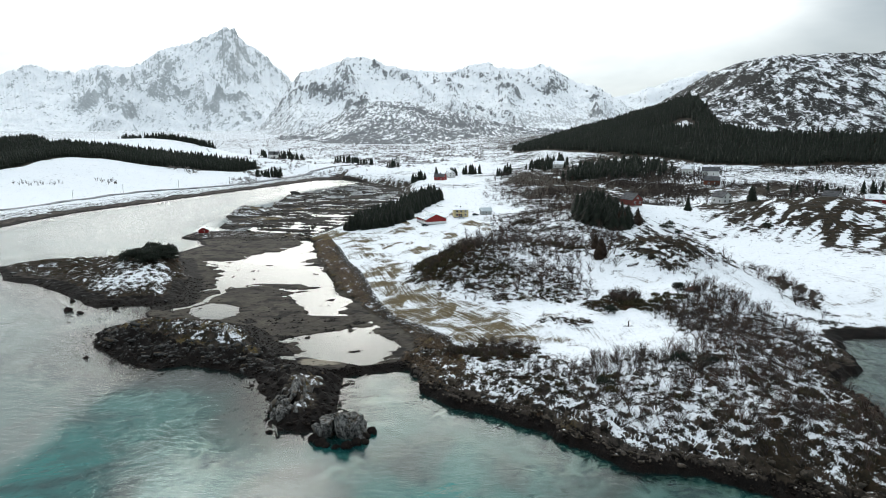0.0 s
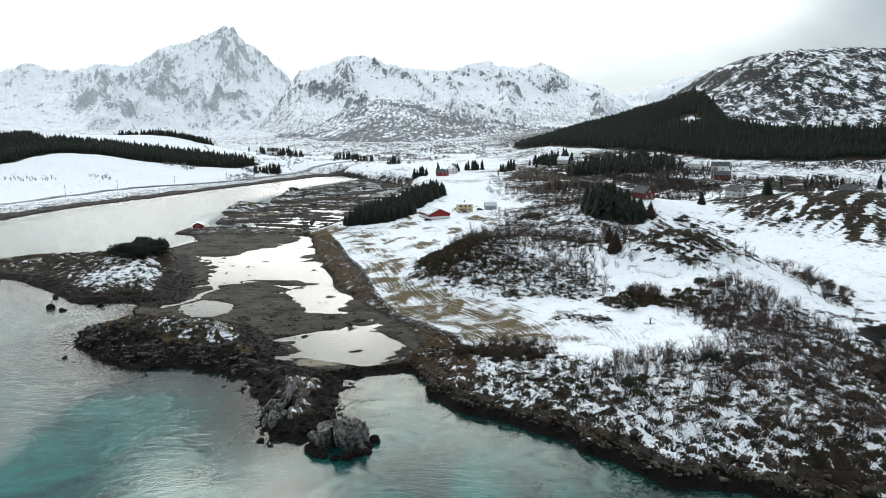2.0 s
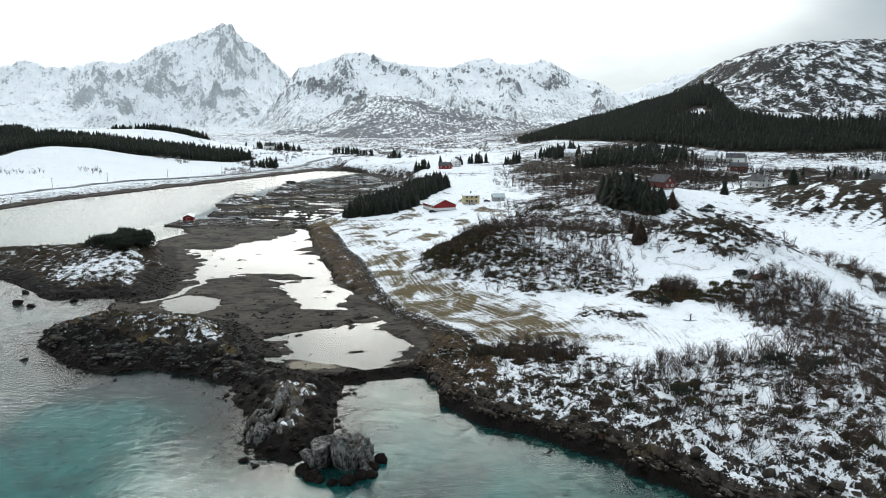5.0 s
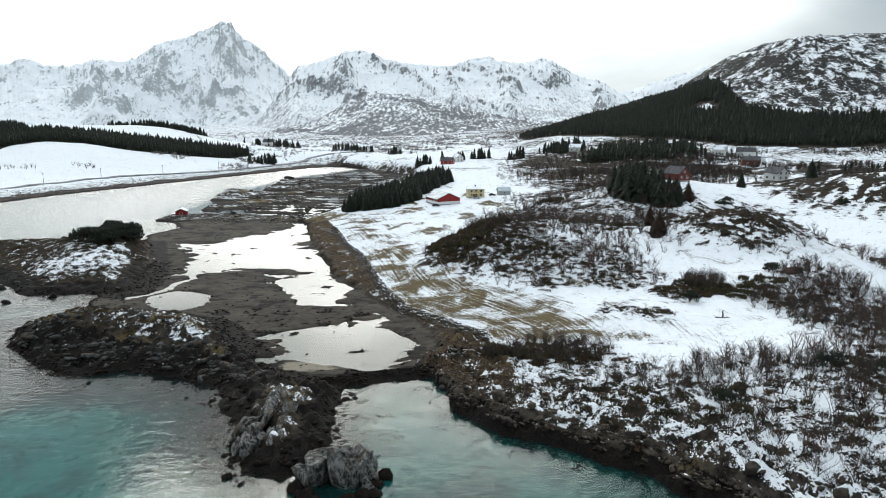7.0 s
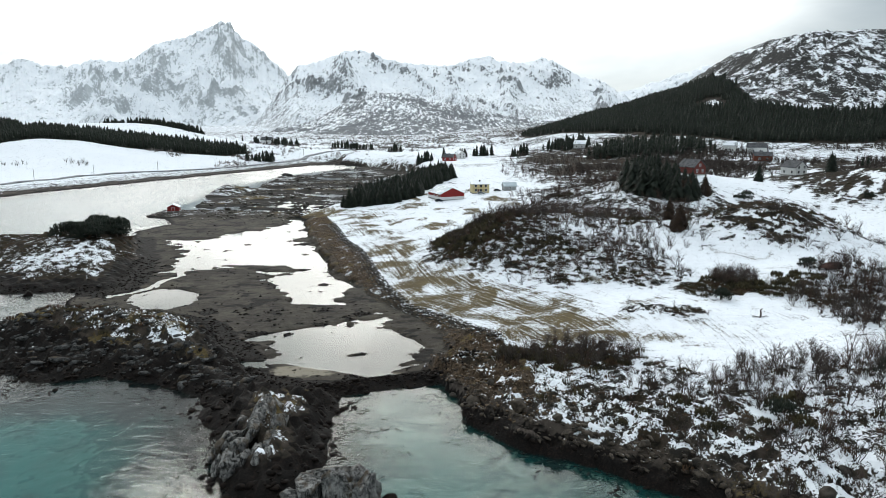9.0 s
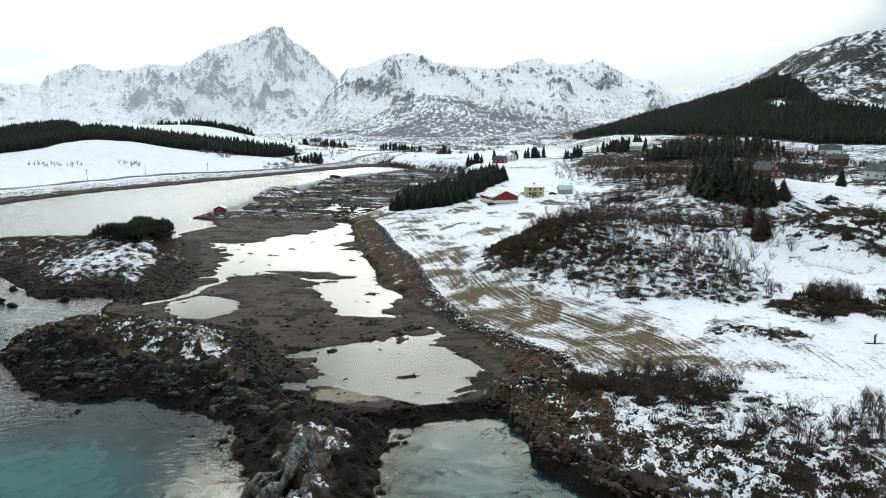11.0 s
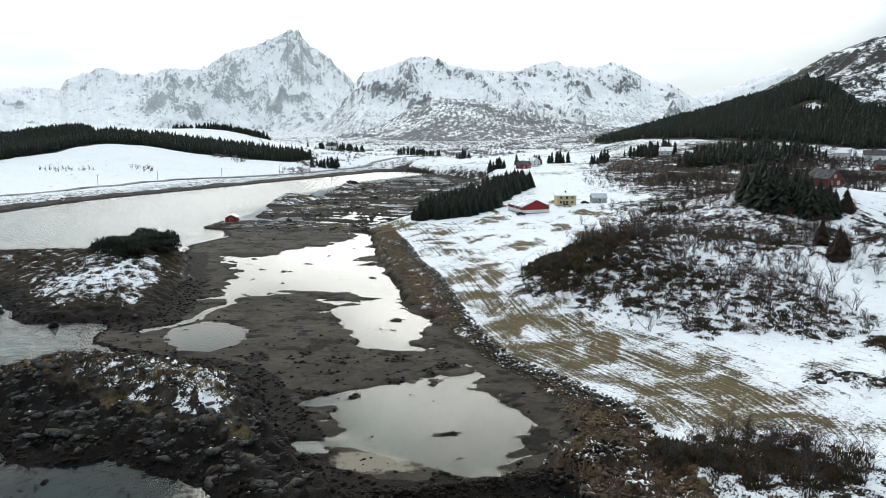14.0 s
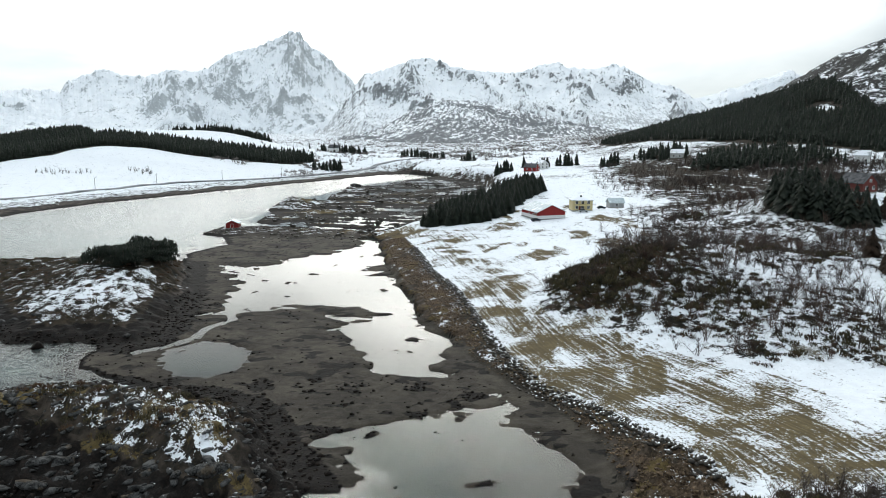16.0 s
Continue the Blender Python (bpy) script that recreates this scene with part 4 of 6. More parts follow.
# ---- plants ----
def shrub_shape(seed, stems=5, twigs=6, fine=3, thick=1.0, lean=0.42):
    """A bare birch shrub of unit height: stems, and the twigs on them."""
    g = np.random.RandomState(seed)
    wood, tw = [], []
    for _ in range(stems):
        d = np.array([g.normal(0, lean), g.normal(0, lean), 1.0])
        p, top = np.array([g.normal(0, 0.05), g.normal(0, 0.05), -0.04]), g.uniform(0.72, 1.05)
        nodes = [p]
        for k in range(3):
            d = d + g.normal(0, 0.14, 3) * (1, 1, 0.4)
            p = p + d / np.linalg.norm(d) * top / 3
            nodes.append(p)
            wood.append((nodes[-2], p, thick * (0.017 - 0.0045 * k), thick * (0.0125 - 0.0045 * k)))
        for _ in range(twigs):
            q = g.uniform(0.8, 2.95)
            i = int(q)
            o = nodes[i] + (nodes[i + 1] - nodes[i]) * (q - i)
            a = g.uniform(0, 2 * math.pi)
            e = np.array([math.cos(a) * 0.75, math.sin(a) * 0.75, g.uniform(0.45, 1.1)])
            n = g.uniform(0.16, 0.34)
            end = o + e / np.linalg.norm(e) * n
            tw.append((o, end, thick * 0.0085, 0))
            for _ in range(fine):
                o2 = o + (end - o) * g.uniform(0.3, 0.95)
                e2 = e + g.normal(0, 0.55, 3)
                tw.append((o2, o2 + e2 / np.linalg.norm(e2) * g.uniform(0.08, 0.2), thick * 0.006, 0))
    return spikes(wood), spikes(tw, 3, True)


def conifer_shape(seed, tiers=18, blades=11, narrow=0.23, droop=1.0):
    """A spruce of unit height: trunk and crown of drooping boughs."""
    g = np.random.RandomState(seed)
    trunk = spikes([((0, 0, -0.05), (0, 0, 0.5), 0.022, 0.012), ((0, 0, 0.5), (0, 0, 0.97), 0.012, 0.003)], 6)
    vs, ts = [], []
    for i in range(tiers):
        f = i / (tiers - 1)
        z, r = 0.05 + 0.90 * f, narrow * (1 - f ** 1.9) ** 0.9 * g.uniform(0.85, 1.12) + 0.012
        n = max(5, int(blades * (1 - 0.45 * f)))
        for b in range(n):
            a = 2 * math.pi * (b + g.uniform(-0.35, 0.35)) / n + i * 0.7
            q = r * g.uniform(0.7, 1.18)
            c, s = math.cos(a), math.sin(a)
            w, dz = q * g.uniform(0.22, 0.36), -droop * q * g.uniform(0.6, 1.3)
            k = len(vs)
            vs += [(0, 0, z + 0.02), (c * q * 0.6 - s * w, s * q * 0.6 + c * w, z + dz * 0.62), (c * q, s * q, z + dz),
                   (c * q * 0.6 + s * w, s * q * 0.6 - c * w, z + dz * 0.62), (c * q * 0.55, s * q * 0.55, z + dz * 0.3)]
            ts += [(k, k + 1, k + 4), (k + 1, k + 2, k + 4), (k + 2, k + 3, k + 4), (k + 3, k, k + 4)]
    k = len(vs)
    vs += [(0.012, 0, 0.93), (-0.006, 0.01, 0.93), (-0.006, -0.01, 0.93), (0, 0, 1.0)]
    ts += [(k, k + 1, k + 3), (k + 1, k + 2, k + 3), (k + 2, k, k + 3)]
    return trunk, (np.array(vs), np.array(ts))


def tuft_shape(seed, blades=60, spread_=1.0, tall=0.6):
    """A low bush of upright sprigs on a dome, unit radius."""
    g = np.random.RandomState(seed)
    vs, ts = [], []
    for _ in range(blades):
        a, r = g.uniform(0, 2 * math.pi), math.sqrt(g.uniform(0, 1)) * spread_
        z = tall * math.sqrt(max(0, 1 - 0.8 * r * r)) * g.uniform(0.45, 1.0)
        p = np.array([math.cos(a) * r, math.sin(a) * r, z])
        b, w, h = g.uniform(0, 2 * math.pi), g.uniform(0.06, 0.15), g.uniform(0.16, 0.36)
        k = len(vs)
        out = np.array([math.cos(a) * 0.4 * r, math.sin(a) * 0.4 * r, 1.0]) * h
        vs += [p - (0, 0, 0.25) + w * np.array([math.cos(b), math.sin(b), 0]), p - (0, 0, 0.25) - w * np.array([math.cos(b), math.sin(b), 0]),
               p - (0, 0, 0.2) + w * np.array([-math.sin(b), math.cos(b), 0]), p + out]
        ts += [(k, k + 1, k + 3), (k + 1, k + 2, k + 3), (k + 2, k, k + 3)]
    return np.array(vs), np.array(ts)


def bush_shape(seed, clumps=13, sprigs=42):
    """A rounded evergreen bush of unit height: overlapping clumps of short sprigs."""
    g = np.random.RandomState(seed)
    pieces = []
    for _ in range(clumps):
        a, r = g.uniform(0, 2 * math.pi), 0.42 * math.sqrt(g.uniform(0, 1))
        v, t = tuft_shape(g.randint(10000), sprigs, 1.0, 0.9)
        s = g.uniform(0.16, 0.30)
        z = (1 - 1.9 * r * r / 0.42) * g.uniform(0.25, 0.78)
        pieces.append((v * (s, s, s * 1.1) + (math.cos(a) * r, math.sin(a) * r, max(z, 0.02)), t))
    return joined(*pieces)


def scatter(seed, zones, keep=None):
    """Random points in soft ellipses: x, y, half widths, count."""
    g, rows = np.random.RandomState(seed), []
    for cx, cy, rx, ry, n in zones:
        r, a = np.sqrt(g.uniform(0, 1, n)), g.uniform(0, 2 * math.pi, n)
        rows.append(np.stack([cx + rx * r * np.cos(a) + g.normal(0, rx * 0.12, n), cy + ry * r * np.sin(a) + g.normal(0, ry * 0.12, n)], -1))
    p = np.concatenate(rows)
    z, cover = terrain(p[:, 0], p[:, 1])
    ok = (z > 1.6) & (cover["mud"] < 0.3) & (cover["weed"] < 0.4)
    if keep is not None:
        ok &= keep(p, z, cover)
    return np.column_stack([p, z])[ok]


def sized(points, seed, low, high, tall_low=0.9, tall_high=1.15):
    g = np.random.RandomState(seed)
    n = len(points)
    return np.column_stack([points, g.uniform(low, high, n), g.uniform(0, 2 * math.pi, n), g.uniform(tall_low, tall_high, n)])


SHRUBS = [shrub_shape(40 + i, 6 + i % 3, 7, 3, 0.9, 0.30) for i in range(6)]
THICKET = [joined(*shrub_shape(240 + i, 6 + i % 2, 6, 2, 1.0, 0.32)) for i in range(6)]
SHRUB_MESHES = [(raw_mesh("trunk", *a, BARK), raw_mesh("crown", *b, BIRCH if i % 3 else BIRCH_RED)) for i, (a, b) in enumerate(SHRUBS)]
TUFTS = [tuft_shape(60 + i, 40) for i in range(4)]
BUSHES = [tuft_shape(160 + i, 110, 1.0, 0.85) for i in range(4)]


def plant_shrub(x, y, z, h, turn, i, label, group):
    ob = tagged(new("birch_shrub"), label, "shrub", group)
    ob.matrix_basis = Matrix.LocRotScale((x, y, z - 0.05), Euler((0, 0, turn)), (h, h, h))
    part("trunk", SHRUB_MESHES[i][0], ob)
    part("crown", SHRUB_MESHES[i][1], ob)
    return ob


near_zones = [(24, 188, 14, 7, 95), (56, 172, 22, 9, 80), (76, 238, 5.5, 6, 64), (95, 212, 14, 18, 80), (46, 164, 20, 9, 40)]
rows = sized(scatter(1, near_zones), 2, 1.8, 4.4)
for i, (x, y, z, h, a, k) in enumerate(rows[:330]):
    plant_shrub(x, y, z, h, a, i % 6, "leafless grey-brown birch shrub standing in snowy heath", "birch shrubs on the headland")

scrub_zones = [(72, 166, 24, 16, 100), (98, 165, 20, 32, 130), (105, 205, 22, 30, 170), (66, 142, 24, 12, 70), (95, 128, 22, 13, 70), (16, 284, 18, 22, 110), (40, 284, 26, 24, 100), (56, 276, 26, 24, 100),
               (46, 314, 36, 20, 90), (38, 252, 20, 13, 40), (60, 250, 18, 10, 24), (78, 312, 20, 16, 40), (108, 262, 24, 24, 30), (66, 360, 46, 34, 230), (70, 415, 36, 26, 110), (30, 350, 30, 22, 60), (110, 232, 18, 14, 90), (42, 382, 9, 6, 24), (144, 260, 9, 26, 60), (54, 396, 8, 6, 36), (92, 343, 9, 5, 44), (104, 440, 36, 32, 130), (110, 520, 55, 80, 260), (62, 560, 36, 60, 150), (96, 660, 46, 60, 150), (8, 318, 10, 14, 14), (-12, 372, 12, 6, 16)]
low_zones_scrub = [(70, 160, 38, 38, 520), (100, 215, 24, 34, 300), (40, 290, 40, 34, 420), (108, 282, 24, 22, 60), (130, 520, 70, 90, 420), (60, 222, 24, 16, 36), (205, 375, 40, 34, 60)]
scrub = np.concatenate([sized(scatter(3, scrub_zones, lambda p, z, c: c["heath"] > 0.12), 4, 1.8, 4.8), sized(scatter(203, low_zones_scrub, lambda p, z, c: c["heath"] > 0.25), 204, 0.9, 2.2)])
for tone, mat, words in ((0, BIRCH, "thicket of bare grey-brown birch on snowy heath"), (1, BIRCH_RED, "thicket of bare reddish birch and willow twigs")):
    pieces = []
    for i in range(6):
        rows = scrub[i::6]
        if (i % 3 == 0) == bool(tone):
            pieces.append(spread("", THICKET[i], rows, mat, "", ""))
    stuff("birch_scrub" if not tone else "willow_scrub", pieces, mat, words, "scrub")

# heather and juniper in the heath
def in_heath(p, z, cover):
    return cover["heath"] > 0.4 + 0.25 * fbm(p[:, 0] / 4, p[:, 1] / 4, 2, 46)


low_zones = [(24, 187, 14, 7, 260), (70, 165, 50, 50, 1000), (40, 290, 55, 45, 1000), (14, 284, 16, 20, 700), (40, 250, 24, 14, 300), (70, 232, 9, 7, 220), (100, 250, 35, 50, 700), (195, 350, 60, 50, 260), (-72, 208, 34, 10, 260), (-145, 305, 50, 45, 620)]
low = scatter(5, low_zones, in_heath)
cut = len(low) * 2 // 3
g_low = np.random.RandomState(6)
low = low[g_low.permutation(len(low))]
stuff("heather", [spread("", TUFTS[i], sized(low[:cut][i::4], 7 + i, 0.4, 1.1, 0.6, 1.1), HEATHER, "", "") for i in range(4)], HEATHER, "brown dead heather clumps poking through snow", "heather")
stuff("juniper", [spread("", TUFTS[i], sized(low[cut:][i::4], 17 + i, 0.4, 1.25, 0.8, 1.5), JUNIPER, "", "") for i in range(4)], JUNIPER, "low dark green-brown juniper clumps on heath", "juniper")

thick = scatter(105, [(8, 288, 12, 16, 170), (30, 268, 12, 8, 22), (75, 236, 5, 6, 22), (88, 226, 9, 12, 34), (20, 189, 9, 5, 30), (58, 158, 26, 14, 14), (96, 160, 16, 24, 18), (54, 396, 7, 5, 12), (20, 316, 10, 8, 12), (60, 330, 8, 6, 10), (44, 300, 24, 20, 26)])
stuff("juniper_thicket", [spread("", BUSHES[i], sized(thick[i::4], 107 + i, 0.7, 2.0, 0.6, 1.1), JUNIPER, "", "") for i in range(4)], JUNIPER, "dense brown-green juniper thicket on the heath knolls", "juniper")

# spruces
CONIFERS = [conifer_shape(80 + i, narrow=0.23 + 0.02 * (i % 3)) for i in range(5)]
CONIFER_MESHES = [(raw_mesh("trunk", *a, BARK), raw_mesh("crown", *b, SPRUCE)) for a, b in CONIFERS]
BUSHY = [(spikes([((0, 0, -0.05), (0.03, 0.02, 0.7), 0.03, 0.012)], 6), bush_shape(90 + i)) for i in range(3)]
BUSHY_MESHES = [(raw_mesh("trunk", *a, BARK), raw_mesh("crown", *b, SPRUCE)) for a, b in BUSHY]


def plant_conifer(x, y, z, h, turn, meshes, label, group, name="spruce"):
    ob = tagged(new(name), label, "conifer", group)
    ob.matrix_basis = Matrix.LocRotScale((x, y, z - 0.1), Euler((0, 0, turn)), (h * (1.25 if name == 'evergreen_bush' else 1.35), h * (1.25 if name == 'evergreen_bush' else 1.35), h))
    part("trunk", meshes[0], ob)
    part("crown", meshes[1], ob)
    return ob


def fill(outline, step, seed, jitter=0.42):
    g, p = np.random.RandomState(seed), np.array(outline, float)
    xs, ys = np.arange(p[:, 0].min(), p[:, 0].max(), step), np.arange(p[:, 1].min(), p[:, 1].max(), step)
    gx, gy = np.meshgrid(xs, ys)
    gx, gy = gx + g.uniform(-jitter, jitter, gx.shape) * step, gy + g.uniform(-jitter, jitter, gy.shape) * step
    ok = inside(gx, gy, outline) > 0
    q = np.stack([gx[ok], gy[ok]], -1)
    return np.column_stack([q, terrain(q[:, 0], q[:, 1])[0]])


GROVE_FARM = [(-57, 417), (-45, 411), (-33, 411), (-20, 427), (-14, 478), (2, 535), (0, 556), (-16, 556), (-29, 500), (-45, 452)]
GROVE_HILL = [(80, 385), (88, 364), (100, 353), (109, 357), (109, 370), (97, 386), (86, 397)]
for i, (x, y, z, h, a, k) in enumerate(sized(fill(GROVE_FARM, 3.5, 21), 22, 7.0, 11.5)):
    plant_conifer(x, y, z, h, a, CONIFER_MESHES[i % 5], "tall dark spruce in a dense planted grove", "spruces of the farm grove")
for i, (x, y, z, h, a, k) in enumerate(sized(fill(GROVE_HILL, 3.4, 23), 24, 9.5, 14.5)):
    plant_conifer(x, y, z, h * (1.0 - 0.4 * smooth(x, 92, 110)), a, CONIFER_MESHES[(i * 2) % 5], "dark spruce in a grove by the red barn house", "spruces on the knoll")
for i, (x, y, z, h, a, k) in enumerate(sized(fill([(-142, 306), (-134, 297), (-126, 297), (-121, 306), (-124, 320), (-131, 330), (-139, 326)], 4.4, 25, 0.6), 26, 3.0, 8.0)):
    plant_conifer(x, y, z, h, a, BUSHY_MESHES[i % 3], "low bushy dark evergreen on a rocky island", "evergreens on the island", "evergreen_bush")

# far woods
def far_conifer(seed, tiers=5, sides=7, wide=0.30):
    """A spruce of unit height for woods far off: ragged skirts of boughs, one above another."""
    g = np.random.RandomState(seed)
    vs, ts = [], []
    for i in range(tiers):
        f = i / tiers
        z, r, k = 0.03 + 0.86 * f, wide * (1 - f) ** 0.6 * g.uniform(0.8, 1.15), len(vs)
        for j in range(sides):
            a, q = 2 * math.pi * (j + g.uniform(-0.3, 0.3)) / sides + i, r * g.uniform(0.6, 1.25)
            vs.append((math.cos(a) * q, math.sin(a) * q, z + g.uniform(-0.05, 0.05)))
        vs.append((g.normal(0, 0.02), g.normal(0, 0.02), min(1.0, z + 0.30)))
        ts += [(k + j, k + (j + 1) % sides, k + sides) for j in range(sides)]
    return np.array(vs), np.array(ts)


FAR_TREES = [far_conifer(99 + i) for i in range(4)]
FAR_BIRCH = tuft_shape(98, 12, 1.0, 1.1)


def woods(name, points, seed, low, high, label):
    rows = sized(points, seed, low, high, 0.85, 1.25)
    stuff(name, [spread("", FAR_TREES[i], rows[i::4], SPRUCE, "", "") for i in range(4)], SPRUCE, label, "forest")


hill_trees = fill(HILL_WOOD, 3.5, 30, 0.5)
glade = ((hill_trees[:, 0] - CLEARING[0]) / CLEARING[2]) ** 4 + ((hill_trees[:, 1] - CLEARING[1]) / CLEARING[3]) ** 4
thin_edge = inside(hill_trees[:, 0], hill_trees[:, 1], HILL_WOOD) + 14 * fbm(hill_trees[:, 0] / 25, hill_trees[:, 1] / 25, 3, 44)
woods("spruce_forest", hill_trees[(glade > 1) & (thin_edge > 0)], 31, 4.5, 9.0, "dark dense spruce forest on the hillside")
west_trees = np.concatenate([fill(WEST_WOOD, 3.8, 32, 0.5), fill(BACK_WOOD, 4.2, 132, 0.5)])
west_trees = west_trees[(west_trees[:, 0] > -720) & (np.maximum(inside(west_trees[:, 0], west_trees[:, 1], WEST_WOOD), inside(west_trees[:, 0], west_trees[:, 1], BACK_WOOD)) + 10 * fbm(west_trees[:, 0] / 30, west_trees[:, 1] / 30, 3, 45) > 0)]
woods("spruce_wood", west_trees, 33, 6.0, 11.0, "dark spruce wood along a low snowy ridge")
spots = scatter(34, [(-26, 705, 8, 9, 16), (0, 738, 12, 6, 14), (30, 742, 10, 5, 10), (-250, 1030, 30, 16, 46), (-120, 960, 16, 14, 12), (60, 700, 8, 10, 14), (-300, 1180, 40, 16, 30), (128, 625, 18, 14, 40), (300, 505, 50, 12, 16), (-150, 1000, 20, 14, 24), (-70, 900, 10, 8, 9), (168, 655, 45, 45, 330), (110, 745, 25, 30, 70), (-225, 850, 18, 22, 40)])
woods("spruce_clumps", spots, 35, 4, 11, "scattered dark spruces among valley farms")
birches = scatter(36, [(20, 1150, 260, 220, 3600), (-180, 960, 170, 90, 800), (100, 620, 110, 110, 1300), (-240, 820, 30, 60, 260), (-335, 690, 22, 12, 60), (-290, 800, 40, 16, 90), (-400, 660, 26, 12, 26), (200, 560, 100, 70, 800), (0, 1450, 350, 150, 2200),
                       (210, 480, 70, 50, 620), (300, 520, 120, 60, 1000), (500, 700, 200, 60, 500), (-350, 1750, 420, 260, 2200), (290, 605, 90, 34, 700), (110, 445, 50, 40, 320), (130, 540, 60, 55, 500)],
                  lambda p, z, c: fbm(p[:, 0] / 50, p[:, 1] / 70, 3, 47) > 0.0)
thin = [joined(*shrub_shape(140 + i, 4, 4, 1, 2.0, 0.30)) for i in range(3)]
close = birches[(birches[:, 1] < 740) & ((birches[:, 0] > 48 + 0.22 * (birches[:, 1] - 400)) | (birches[:, 0] < -100))]
stuff("birch_copse", [spread("", thin[i], sized(close[i::3], 137 + i, 2.2, 5.0), BIRCH, "", "") for i in range(3)], BIRCH, "bare grey birches on the snowy shelf behind the farm", "copse")
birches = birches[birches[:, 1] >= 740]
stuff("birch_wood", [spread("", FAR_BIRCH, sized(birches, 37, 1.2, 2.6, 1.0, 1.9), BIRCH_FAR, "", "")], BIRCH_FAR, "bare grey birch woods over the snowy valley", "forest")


# ---- stones ----
def stone_shape(seed, level=1, rough=0.42, flat=0.68):
    bm = bmesh.new()
    bmesh.ops.create_icosphere(bm, subdivisions=level, radius=1.0)
    off = Vector((seed * 3.7, seed * 1.3, seed * 0.7))
    for v in bm.verts:
        n = noise.noise(v.co * 1.1 + off) * rough * 1.6 + noise.noise(v.co * 2.7 + off) * rough * 0.7
        if level > 2:
            n += (abs(noise.noise(v.co * 3.3 + off)) - 0.25) * rough * 0.9 + noise.noise(v.co * 8 + off) * rough * 0.25
        v.co *= 1 + n
    g = random.Random(seed * 7 + level)
    for _ in range(9):
        a, b = g.uniform(0, 6.283), g.uniform(-1, 1)
        cut = Vector((math.cos(a) * math.sqrt(1 - b * b), math.sin(a) * math.sqrt(1 - b * b), b))
        d = g.uniform(0.42, 0.80)
        for v in bm.verts:
            over = v.co.dot(cut) - d
            if over > 0:
                v.co -= cut * over * 0.92
    for v in bm.verts:
        v.co.z *= flat
    bm.verts.ensure_lookup_table()
    v = np.array([q.co[:] for q in bm.verts])
    bmesh.ops.triangulate(bm, faces=bm.faces[:])
    t = np.array([[q.index for q in f.verts] for f in bm.faces])
    bm.free()
    return v, t


STONES = [stone_shape(i + 1) for i in range(6)]
FINE_STONES = [stone_shape(i + 11, 2) for i in range(4)]


def shore_points(seed, box, count, low, high):
    g = np.random.RandomState(seed)
    p = np.column_stack([g.uniform(box[0], box[1], count), g.uniform(box[2], box[3], count)])
    z, cover = terrain(p[:, 0], p[:, 1])
    ok = (z > low) & (z < high) & (cover["mud"] < 0.5)
    return np.column_stack([p, z])[ok]


def stone_rows(points, seed, low, high):
    g = np.random.RandomState(seed)
    n = len(points)
    size = low + (high - low) * g.uniform(0, 1, n) ** 3
    rows = np.column_stack([points, size, g.uniform(0, 6.28, n), g.uniform(0.7, 1.2, n)])
    rows[:, 2] += 0.05 * size
    return rows


def stone_stuff(name, rows, mat, label):
    stuff(name, [spread("", STONES[i], rows[i::6], mat, "", "") for i in range(6)], mat, label, "stones")


tide = np.concatenate([shore_points(51, (-5, 120, 104, 200), 9000, -0.3, 2.1), shore_points(52, (-112, -12, 138, 232), 8000, -0.3, 2.2), shore_points(53, (-215, -90, 245, 355), 3500, -0.2, 1.2)])
stone_stuff("weedy_stones", stone_rows(tide, 54, 0.22, 0.95), WEED_ROCK, "black weed-covered stones along the tide line")
beach = np.concatenate([shore_points(55, (-2, 118, 104, 200), 9500, 1.9, 4.8), shore_points(57, (-215, -95, 250, 350), 500, 1.2, 3)])
side, _ = along(beach[:, 0], beach[:, 1], FIELD_WALL)
beach = beach[(beach[:, 1] < 172) | (side < -0.5) | (beach[:, 0] < -20)]
rubble = (beach[:, 1] > 163) & (beach[:, 0] < 22) & (beach[:, 0] > -20)
stone_stuff("bank_stones", stone_rows(np.repeat(beach[rubble], 4, 0) + np.random.RandomState(60).normal(0, 0.6, (4 * rubble.sum(), 3)) * (1, 1, 0), 59, 0.13, 0.5), PEBBLE, "brown angular stones on the bank at the wall's end")
stone_stuff("shore_stones", stone_rows(beach[~rubble], 58, 0.14, 0.75), SHORE_ROCK, "loose brown and grey stones on the rocky shore")

# angular slabs that break the surface of the skerry and the headland's shore
SLABS = [(v * (2.0, 0.8, 0.9), t) for v, t in (stone_shape(500 + i, 2, 0.3, 0.8) for i in range(6))]


SMALL_SLABS = [(v * (1.8, 0.85, 0.8), t) for v, t in (stone_shape(520 + i, 1, 0.3, 0.7) for i in range(6))]


def slab_stuff(name, points, seed, low, high, mat, label, turn, shapes=SLABS):
    g, n = np.random.RandomState(seed), len(points)
    size = low + (high - low) * g.uniform(0, 1, n) ** 2.2
    rows = np.column_stack([points, size, turn + g.normal(0, 0.7, n), g.uniform(0.7, 1.3, n)])
    rows[:, 2] -= 0.35 * size
    stuff(name, [spread("", shapes[i], rows[i::6], mat, "", "") for i in range(6)], mat, label, "rocks")


